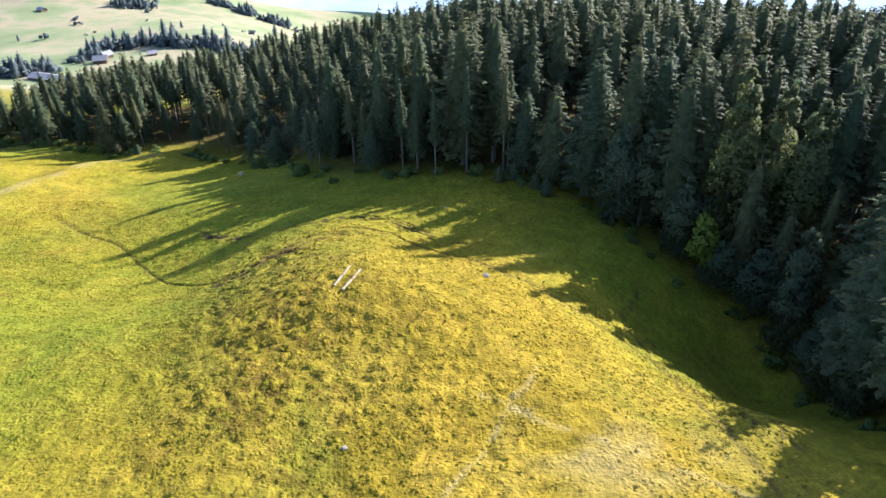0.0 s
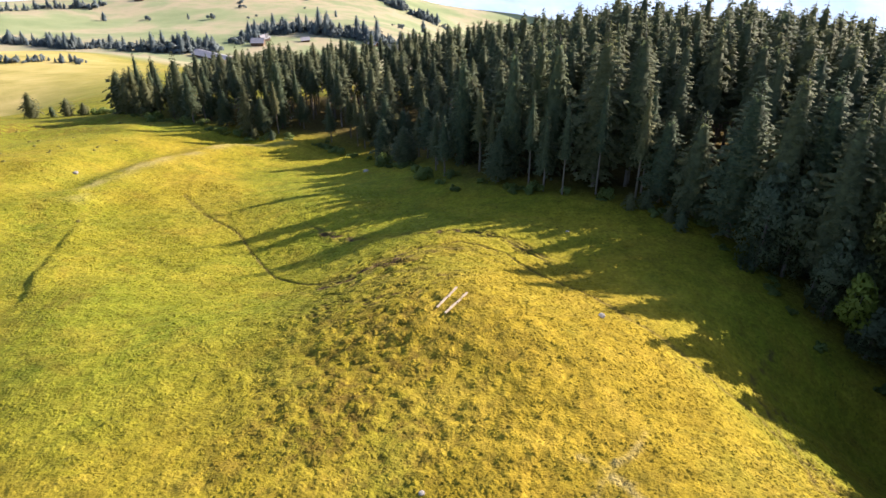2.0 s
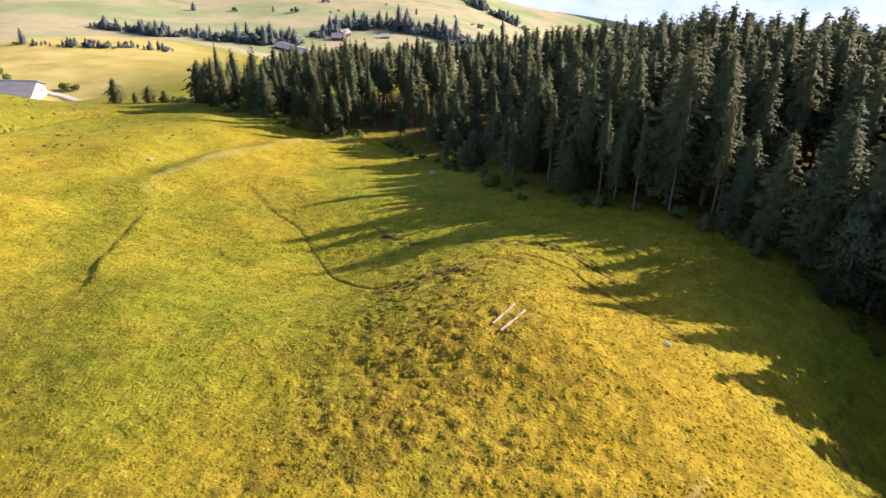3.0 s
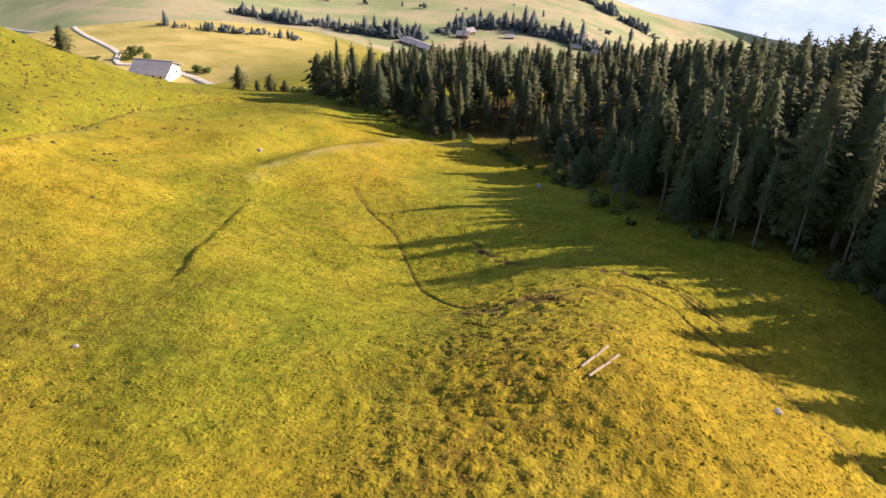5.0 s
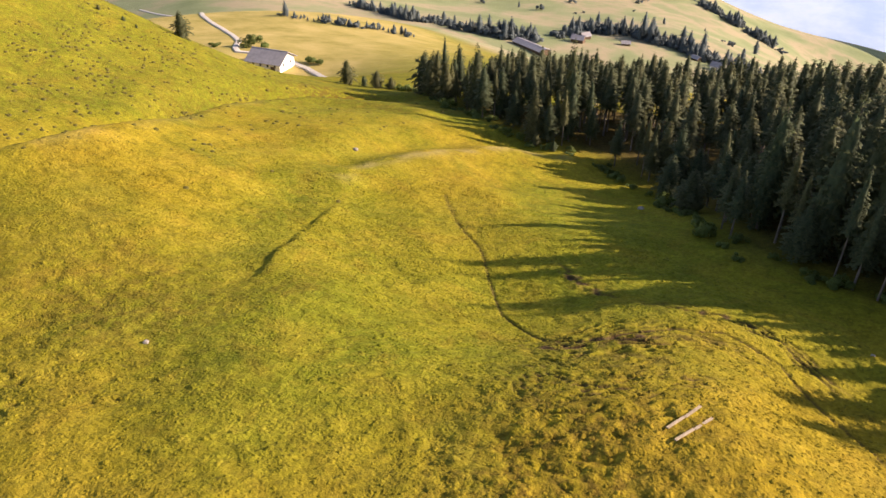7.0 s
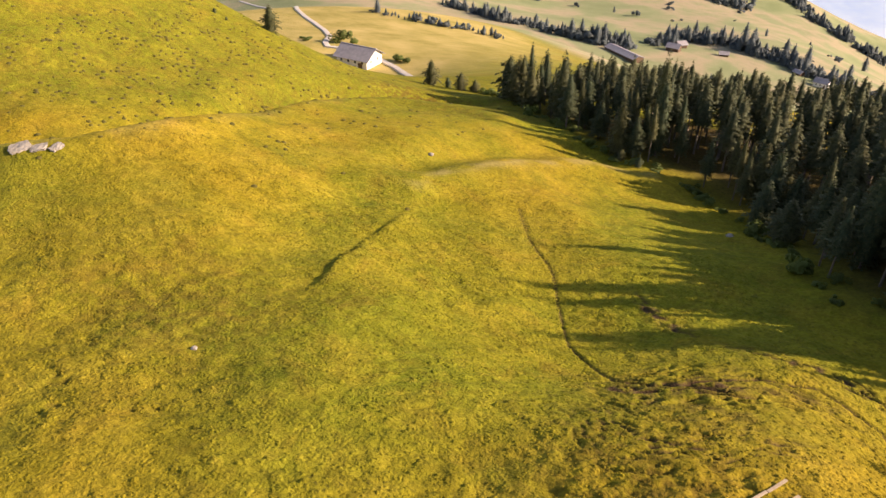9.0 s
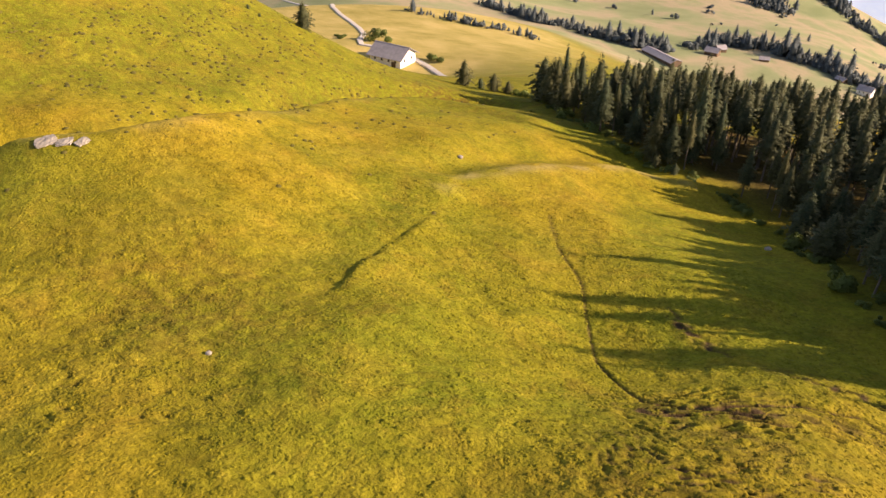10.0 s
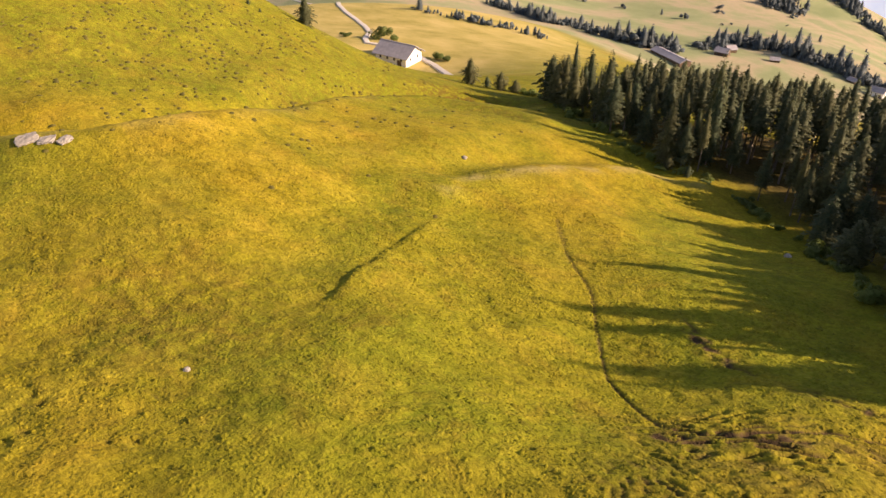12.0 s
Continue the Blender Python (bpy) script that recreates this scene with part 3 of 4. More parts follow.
def soft_crown(v, f, flat):
    """Turn every spray outward; give each corner the way it leans from the crown's middle, and whether it is a tip."""
    mid = v.mean(0)
    lean = v - mid
    if flat:
        lean[:, 2] = np.hypot(lean[:, 0], lean[:, 1]) * 0.4 + 0.2
    lean /= np.linalg.norm(lean, axis=1, keepdims=True) + 1e-6
    face = np.cross(v[f[:, 1]] - v[f[:, 0]], v[f[:, 2]] - v[f[:, 0]])
    back = (face * lean[f].mean(1)).sum(1) < 0
    f = f.copy()
    f[back, 0], f[back, 1] = f[back, 1], f[back, 0].copy()
    true = np.cross(v[f[:, 1]] - v[f[:, 0]], v[f[:, 2]] - v[f[:, 0]])
    true /= np.linalg.norm(true, axis=1, keepdims=True) + 1e-9
    lean[f.ravel()] = 0.62 * lean[f.ravel()] + 0.38 * np.repeat(true, f.shape[1], 0)
    lean /= np.linalg.norm(lean, axis=1, keepdims=True) + 1e-6
    tip = np.bincount(f[:, -1], minlength=len(v)) * (np.bincount(f.ravel(), minlength=len(v)) == 1.0)
    return f, lean, tip


def leaf_mesh(name, v, f, lean, tip, material):
    me = bpy.data.meshes.new(name)
    me.vertices.add(len(v))
    me.vertices.foreach_set("co", v.ravel())
    me.loops.add(f.size)
    me.loops.foreach_set("vertex_index", f.ravel().astype(np.int32))
    me.polygons.add(len(f))
    me.polygons.foreach_set("loop_start", np.arange(0, f.size, f.shape[1]))
    me.update(calc_edges=True)
    me.polygons.foreach_set("use_smooth", np.ones(len(f), bool))
    me.normals_split_custom_set_from_vertices([tuple(n) for n in lean])
    me.attributes.new("tip", "FLOAT", "POINT").data.foreach_set("value", tip.astype(np.float32))
    me.materials.append(material)
    return me


def crown_mesh(shape, material, flat):
    v, f = np.array([tuple(p) for p in shape[0]]), np.array(shape[1])
    return leaf_mesh("crown", v, *soft_crown(v, f, flat), material)


def leafy_crown(blobs, leaves, leaf, rng):
    """A crown of many small leaf sprays scattered over uneven lobes."""
    verts, faces = [], []
    for cx, cy, cz, r, tall in blobs:
        for _ in range(leaves):
            d = Vector((rng.gauss(0, 1), rng.gauss(0, 1), rng.gauss(0, 1))).normalized()
            p = Vector((cx, cy, cz)) + Vector((d.x * r, d.y * r, d.z * r * tall)) * rng.uniform(0.72, 1.06)
            n = (d + Vector((rng.uniform(-0.8, 0.8), rng.uniform(-0.8, 0.8), rng.uniform(-0.4, 0.8)))).normalized()
            u = n.orthogonal().normalized()
            v = n.cross(u)
            s = leaf * rng.uniform(0.6, 1.3)
            k = len(verts)
            verts.extend([p - u * s - v * s * 0.6, p + u * s * 0.9 - v * s * 0.5, p + v * s * 1.1])
            faces.append((k, k + 1, k + 2))
    return verts, faces


def tree_kind(name, label, category, crown, crown_material, trunk, group):
    thing = new(name)
    tagged(thing, label, category, group)
    if trunk:
        part("trunk", trunk, BARK, thing)
    part("crown", crown_mesh(crown, crown_material, "spruce" in name), crown_material, thing)
    return thing


def stand(kinds, spots):
    """Place copies of the kinds; the first use of each kind is the kind itself. spots: x, y, turn, scale, height scale, kind."""
    used = set()
    for x, y, turn, s, tall, k in spots:
        m = pose(x, y, ground_at(x, y), 0, 0, turn) @ Matrix.Diagonal((s, s, s * tall, 1))
        if k in used:
            copy_thing(kinds[k], m)
        else:
            kinds[k].matrix_basis = m
            used.add(k)


rng = random.Random(7)
SPRUCES = []
for h, reach, start, label in (
    (20, 3.2, 2.0, "tall dark green spruce with full drooping branches"),
    (22, 2.9, 5.5, "tall slender spruce with a bare lower trunk"),
    (18, 3.2, 1.2, "dark green spruce with branches down to the ground"),
    (21, 2.6, 8.0, "tall thin spruce, its pale lower trunk bare"),
    (15, 3.0, 0.5, "shorter bushy spruce at the edge of the wood"),
    (23, 3.4, 3.0, "very tall broad spruce with heavy dark branches"),
    (19, 2.5, 6.0, "narrow spruce crowded among taller neighbours"),
    (29, 3.5, 3.0, "old spruce, the tallest of the wood, with heavy branches"),
    (26, 3.1, 5.0, "old tall spruce with a straight pointed top"),
):
    SPRUCES.append(tree_kind("spruce_tree", label, "tree", spruce_crown(h, reach, start, rng, 1.0), NEEDLES, trunk_shape(h, 0.26, rng), "spruces of the forest"))

TREE_HEIGHTS, DEEP_HEIGHTS = (20, 22, 18, 21, 15, 23, 19, 29, 26), (20, 22, 18, 21, 16, 20, 22, 18, 28)

def inside(x, y, ring):
    hit = False
    for (ax, ay), (bx, by) in zip(ring, ring[1:] + ring[:1]):
        if (ay > y) != (by > y) and x < ax + (y - ay) * (bx - ax) / (by - ay):
            hit = not hit
    return hit


def tallness(x, y):
    """Metres: the wood is lower at its western end, its oldest trees stand above the spur."""
    return float(np.interp(x, [-130, -95, -60, -41, -24, -14, 0, 10, 19, 30, 60], [13.5, 16, 17.5, 16.5, 16, 17.5, 21.5, 23, 24, 25, 25]) * np.interp(y, [28, 44], [0.8, 1.0]))


# The grove at the foot of the spur: x, y, height. Stone pines in front, larches above them, a few spruces and low round
# pines, plus spruces added for shade.
GROVE_PINES = [(22.8, 84.6, 14), (26, 84.8, 15), (31, 86, 13), (34, 87.2, 16), (37.5, 85.7, 17), (28.7, 87, 12), (32.5, 80.5, 10), (40.3, 68.5, 11), (42.5, 63.5, 11), (43.8, 60, 11), (29.5, 79, 9), (33.5, 74.5, 9), (37, 71.5, 9), (38.5, 66, 8), (40, 61.5, 8), (39.5, 57, 9), (38.5, 51, 10)]
GROVE_LARCHES = [(34.8, 79.8, 27), (39.4, 79.4, 26), (42.2, 77.0, 22)]
# After the first four: trees added or heightened to shade the spur, several unseen.
GROVE_AND_SHADE_SPRUCES = [(36.5, 76.5, 17, 4), (40.5, 74.1, 16, 2), (44.5, 73.3, 21, 3), (46, 69.5, 21, 1), (47, 66, 30, 7), (45, 60, 31, 7), (41, 56, 30, 8), (46, 53, 30, 7), (38.5, 52, 28, 8), (41, 47, 30, 7), (37.5, 44, 26, 8), (29.5, 83.5, 26, 8), (32.5, 85, 29, 7), (37, 88.5, 31, 7), (33, 91.5, 32, 7), (28.5, 90.5, 30, 7), (24.5, 89.5, 27, 8), (20.5, 91.8, 26, 7), (38, 91, 32, 8), (43, 86, 31, 7), (47.5, 80, 28, 8)]
SMALL_SPRUCES = [(14.4, 90.7, 5.2), (8.2, 94.8, 4.6), (10.4, 95.4, 5.5), (13.2, 92.6, 4.4)]
YOUNG_TREE_SPOT = (31.6, 75.8)
# Gaps in the wood through which the sun reaches the meadow: strips across the sun's way.
SUNNY_GAPS = [(-149.5, -144.5), (-133, -129), (-119.8, -116.8)]


def forest_spots():
    rng = random.Random(11)
    near, deep = [], []
    gap = 4.5
    for i in range(-40, 54):
        for j in range(-8, 68):
            x = i * gap + rng.uniform(-1.6, 1.6) + (j % 2) * gap / 2
            y = j * gap * 0.92 + rng.uniform(-1.6, 1.6)
            draw = [rng.random() for _ in range(6)]
            if not inside(x, y, WOOD_EDGE + WOOD_BACK):
                continue
            d = float(near_line(np.array([x]), np.array([y]), WOOD_EDGE)[0])
            if d > 40 and x > 0.62 * y + 25:
                continue
            if d < 2.0 or x > 17.5 and d < 17 and y > 46:
                continue
            across = x * math.cos(SUN_AZIMUTH) - y * math.sin(SUN_AZIMUTH)
            if d < 42 and any(a < across < b for a, b in SUNNY_GAPS):
                continue
            if any(math.hypot(x - p[0], y - p[1]) < 3.2 for p in GROVE_AND_SHADE_SPRUCES + GROVE_LARCHES + GROVE_PINES):
                continue
            if d > 12 and draw[0] < 0.1:
                continue
            kind = int(draw[1] * 7) if d < 13 else int(draw[1] * 5)
            slim = d < 7 and x < 8 and draw[2] < 0.3
            if slim:
                kind = (1, 3, 6, 3)[int(draw[3] * 4)]
            high = tallness(x, y) * (0.86 + 0.22 * draw[4]) * (0.9 if d < 4 else 1.0)
            high *= 1 + 0.06 * float(lattice_noise(np.array([x]), np.array([y]), 11, 81)[0])
            if d > 13:
                behind = float(np.interp(x, [-95, -62, -43, -24, 0, 20, 50], [0.80, 0.84, 1.0, 1.24, 1.06, 0.93, 1.0]))
                high *= float(np.interp(d, [18, 42], [0.88, behind]))
            if d > 42:
                kind = 5 + kind % 3
            elif high > 23.5:
                kind = (7, 8)[int(draw[3] * 2)] if d < 13 else 8
            size = min(max(high / 20, 0.8), 1.2) * (0.88 + 0.24 * draw[5]) * (0.85 if slim else 1.0)
            spot = (x, y, 360 * draw[2], size, high / size / (TREE_HEIGHTS[kind] if d < 13 else DEEP_HEIGHTS[kind]), kind)
            (near if d < 13 else deep).append(spot)
    near += [(x, y, 137 * k % 360, 1.0, h / TREE_HEIGHTS[kind], kind) for k, (x, y, h, kind) in enumerate(GROVE_AND_SHADE_SPRUCES)]
    return near, deep


NEAR_TREES, DEEP_TREES = forest_spots()
stand(SPRUCES, NEAR_TREES)


def many(name, shapes, spots, material, label, category):
    """One mesh of kind stuff from shapes (vertices, faces) set down at the spots."""
    all_v, all_f, all_n, all_t, n = [], [], [], [], 0
    arrays = []
    for vs, fs in shapes:
        v, f = np.array([tuple(p) for p in vs]), np.array(fs)
        if f.shape[1] == 4:
            f = np.concatenate([f[:, [0, 1, 2]], f[:, [0, 2, 3]]])
        arrays.append((v, *soft_crown(v, f, True)))
    xy = np.array([s[:2] for s in spots])
    zs = height(xy[:, 0], xy[:, 1])
    for (x, y, turn, s, tall, k), z in zip(spots, zs):
        v, f, lean, tip = arrays[k % len(arrays)]
        c, d = math.cos(radians(turn)), math.sin(radians(turn))
        all_v.append(np.stack([(v[:, 0] * c - v[:, 1] * d) * s + x, (v[:, 0] * d + v[:, 1] * c) * s + y, v[:, 2] * s * tall + z], 1))
        all_n.append(np.stack([lean[:, 0] * c - lean[:, 1] * d, lean[:, 0] * d + lean[:, 1] * c, lean[:, 2]], 1))
        all_f.append(f + n)
        all_t.append(tip)
        n += len(v)
    me = leaf_mesh(name, np.concatenate(all_v), np.concatenate(all_f), np.concatenate(all_n), np.concatenate(all_t), material)
    return tagged(new(name, me), label, category, kind="stuff")


rng = random.Random(5)
THIN = [spruce_crown(h, reach, start, rng, 0.8 if start < 10 else 0.55) for h, reach, start in ((20, 3.2, 8), (22, 2.9, 9), (18, 3.2, 7), (21, 2.8, 9), (16, 3.0, 6), (20, 3.1, 11.5), (22, 2.9, 13), (18, 3.1, 10), (28, 3.4, 9))]
many("forest", THIN, DEEP_TREES, FOREST_NEEDLES, "dense dark spruce forest behind the meadow", "forest")
many("forest_trunks", [trunk_shape(0.9 * h, 0.25, rng, 4) for h in DEEP_HEIGHTS], DEEP_TREES, BARK, "bare grey trunks of the crowded forest spruces", "tree trunks")

# ---- stone pines, bushes and the lone trees ----
rng = random.Random(21)


def pine_blobs(h, r, rng):
    out = []
    levels = int(h * 0.9)
    for k in range(levels):
        f = k / (levels - 1)
        w = r * (0.75 + 0.25 * min(1.0, 4 * f)) * (1 - 0.78 * f**2.2)
        for m in range(4 if f < 0.9 else 2):
            a = rng.uniform(0, 2 * math.pi)
            out.append((math.cos(a) * w * 0.55, math.sin(a) * w * 0.55, h * (0.10 + 0.85 * f) + rng.uniform(-0.5, 0.5), w * rng.uniform(0.38, 0.55), rng.uniform(0.7, 1.2)))
    return out


def bush_blobs(r, n, rng, tall=0.8):
    return [(rng.uniform(-0.9, 0.9) * r, rng.uniform(-0.9, 0.9) * r, r * tall * rng.uniform(0.3, 1.0), r * rng.uniform(0.28, 0.55), 0.9) for _ in range(n)]


PINES = [tree_kind("stone_pine", "rounded bluish green stone pine at the forest edge", "tree", leafy_crown(pine_blobs(h, r, rng), 110, 0.20, rng), PINE_NEEDLES, trunk_shape(h * 0.9, 0.24, rng), "stone pines") for h, r in ((14, 3.3), (12, 3.0), (16, 3.5))]
stand(PINES, [(x, y, 77 * k % 360, (0.8 + 0.2 * h / 14) * (1, 1, 0.95)[k % 3], h / (14, 12, 16)[k % 3] / (0.8 + 0.2 * h / 14), k % 3) for k, (x, y, h) in enumerate(GROVE_PINES)])
LARCHES = [tree_kind("larch", "tall light green larch above the stone pines", "tree", leafy_crown(pine_blobs(h, r, rng), 90, 0.24, rng), LARCH_NEEDLES, trunk_shape(h * 0.9, 0.28, rng), "larches") for h, r in ((24, 3.3), (22, 3.0))]
stand(LARCHES, [(x, y, 60 * k, 1.0, h / (24, 22)[k % 2], k % 2) for k, (x, y, h) in enumerate(GROVE_LARCHES)])

yellow = tree_kind("young_tree", "young broadleaf tree with bright yellow-green leaves", "tree", leafy_crown([(0, 0, 5.2, 1.5, 1.2), (0.9, 0.3, 4.2, 1.2, 1.0), (-0.9, -0.2, 4.0, 1.2, 1.0), (0.2, -0.8, 3.2, 1.2, 1.0), (-0.2, 0.5, 6.6, 0.9, 1.2)], 230, 0.22, rng), LIGHT_LEAVES, trunk_shape(6.5, 0.12, rng), "")
stand([yellow], [(*YOUNG_TREE_SPOT, 0, 1.05, 1.1, 0)])

BUSHES = [tree_kind("bush", "rounded green bush at the edge of the wood", "bush", leafy_crown(bush_blobs(r, 9, rng, 0.95), 100, 0.17, rng), LEAVES, None, "bushes along the wood") for r in (1.4, 1.9, 1.1)]
edge_spots = []
rng = random.Random(3)
for (ax, ay), (bx, by) in zip(WOOD_EDGE[:18], WOOD_EDGE[1:19]):
    length = math.hypot(bx - ax, by - ay)
    for k in range(int(length / 2.8)):
        f = (k + rng.random()) * 2.8 / length
        nx, ny = (by - ay) / length, -(bx - ax) / length
        off = rng.uniform(-4.0, 0.4)
        edge_spots.append((ax + (bx - ax) * f + nx * off, ay + (by - ay) * f + ny * off, rng.uniform(0, 360), rng.uniform(0.5, 1.3), rng.uniform(0.6, 1.1), rng.randrange(3)))
stand(BUSHES, edge_spots + [(-133, 176.5, 0, 1.0, 0.9, 0), (-130.5, 177, 40, 1.2, 0.9, 1), (-128, 176.5, 90, 1.3, 0.9, 0), (-125.5, 176, 10, 1.4, 1.0, 1), (-123, 175.5, 200, 1.4, 1.0, 2)])

# Small spruces in the open, beyond the shoulder and by the wood's western end.
YOUNG = [tree_kind("small_spruce", "small dark spruce standing alone in the pasture", "tree", spruce_crown(h, r, 0.3, rng), NEEDLES, trunk_shape(h, 0.14, rng), "lone small spruces") for h, r in ((7.5, 2.7), (5.5, 1.9))]
stand(YOUNG, [(-146, 172.5, 0, 1.0, 1.0, 0), (-136, 174, 50, 0.85, 0.8, 0), (-141, 174, 80, 0.7, 0.8, 1), (-151, 177, 20, 0.6, 1.0, 1), (-132.5, 176, 33, 0.6, 0.8, 0), (-162, 131, 10, 0.95, 0.95, 0), (-159, 117, 70, 0.35, 0.8, 1), (-162, 116, 140, 0.45, 0.8, 1), (-166, 113, 200, 0.5, 0.8, 1), (-118, 172.5, 30, 1.5, 1.05, 0), (-113, 168.5, 80, 1.3, 1.1, 0), (-109, 166.5, 140, 1.45, 1.05, 1), (-104.5, 163.5, 10, 1.2, 1.2, 0), (-67, 142, 60, 0.9, 1.0, 1), (-62, 140, 0, 0.7, 1.1, 1)] + [(x, y, 50 * k, h / 5.5, 1.0, 1) for k, (x, y, h) in enumerate(SMALL_SPRUCES)])

HOUSE_BUSHES = [tree_kind("garden_bush", "dense dark green bush beside the white barn", "bush", leafy_crown(bush_blobs(r, 9, rng, 1.0), 130, 0.28, rng), LEAVES, None, "bushes by the barn") for r in (2.6, 3.4)]
stand(HOUSE_BUSHES, [(-284, 255, 0, 1.3, 1.0, 1), (-277, 256, 60, 1.0, 0.8, 0), (-241, 251, 90, 1.1, 1.0, 0), (-237, 252, 30, 0.8, 1.0, 0), (-298, 246, 200, 0.9, 0.7, 0), (-304, 247, 120, 0.6, 0.7, 0)])


# ---- tree belts and hedges on the far slopes ----
BELTS = [
    # line, half width, how many, size
    ([(-375, 779), (-392, 862), (-368, 857), (-345, 861), (-335, 878), (-311, 861), (-292, 857), (-279, 865), (-259, 855), (-239, 842), (-200, 830), (-150, 825)], 14, 230, 1.0),
    ([(-560, 1320), (-500, 1235), (-455, 1165)], 26, 110, 1.0),
    ([(-430, 1330), (-367, 1282), (-300, 1250), (-240, 1240)], 16, 110, 1.0),
    ([(-532, 734), (-464, 704), (-444, 717), (-416, 717), (-399, 747)], 9, 90, 0.9),
    ([(-640, 735), (-593, 724), (-560, 716), (-521, 704)], 8, 75, 0.9),
    ([(-356, 343), (-335, 344), (-316, 349), (-304, 351), (-294, 359), (-268, 361)], 3, 40, 0.34),
    ([(-430, 735), (-386, 722)], 10, 34, 1.0),
    ([(-780, 1250), (-700, 1270), (-640, 1300), (-420, 1345)], 22, 120, 1.0),
    ([(-800, 900), (-760, 960), (-700, 1000)], 12, 30, 0.9),
    ([(-280, 706), (-268, 700)], 6, 9, 0.6),
    ([(-560, 1010), (-330, 1060), (-220, 980), (-420, 960), (-600, 880)], 60, 10, 0.8),
]
rng = random.Random(31)
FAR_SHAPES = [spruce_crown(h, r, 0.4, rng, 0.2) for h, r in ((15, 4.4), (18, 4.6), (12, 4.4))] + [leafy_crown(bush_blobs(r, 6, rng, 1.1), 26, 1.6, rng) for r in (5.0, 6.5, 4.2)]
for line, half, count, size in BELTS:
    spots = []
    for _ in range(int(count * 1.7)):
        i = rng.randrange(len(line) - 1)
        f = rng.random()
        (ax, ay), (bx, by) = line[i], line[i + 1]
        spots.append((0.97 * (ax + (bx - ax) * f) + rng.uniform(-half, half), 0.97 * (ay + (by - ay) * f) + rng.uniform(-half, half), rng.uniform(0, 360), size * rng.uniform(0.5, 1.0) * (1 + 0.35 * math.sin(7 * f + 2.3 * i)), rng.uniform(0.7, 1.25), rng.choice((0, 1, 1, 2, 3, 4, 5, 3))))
    many("tree_belt", FAR_SHAPES, spots, HAZED_NEEDLES, "belt of conifers across a far pasture slope, haze painted into their colour", "trees")


# ---- the gravel road on the far bench ----
def ribbon(name, line, width, material, label, category, lift=0.55):
    pts = []
    for (ax, ay), (bx, by) in zip(line, line[1:]):
        n = max(2, int(math.hypot(bx - ax, by - ay) / 3))
        pts += [(ax + (bx - ax) * k / n, ay + (by - ay) * k / n) for k in range(n)]
    pts.append(line[-1])
    p = np.array(pts)
    t = np.gradient(p, axis=0)
    t /= np.linalg.norm(t, axis=1, keepdims=True)
    side = np.stack([-t[:, 1], t[:, 0]], 1) * width / 2
    rows = []
    for k, drop in ((-1.6, -1.2), (-1.0, 0.0), (0.0, 0.06), (1.0, 0.0), (1.6, -1.2)):
        q = p + side * k
        z = np.maximum(height(q[:, 0], q[:, 1]), height(p[:, 0], p[:, 1]) - 0.2) + lift + drop
        rows.append(np.c_[q, z])
    verts = np.concatenate(rows)
    n = len(p)
    faces = [(r * n + i, r * n + i + 1, (r + 1) * n + i + 1, (r + 1) * n + i) for r in range(4) for i in range(n - 1)]
    return tagged(new(name, mesh_from(name, verts, faces, material)), label, category, kind="structure")


ribbon("road", [(-205, 228), (-226, 240), (-236, 244.5), (-262, 251), (-280, 243), (-289, 249), (-300, 261), (-321, 274.5), (-341, 284.5), (-362, 293.5), (-384, 305), (-440, 345), (-560, 425), (-700, 511), (-820, 545)], 2.3, GRAVEL, "pale gravel farm road over the bench", "road")


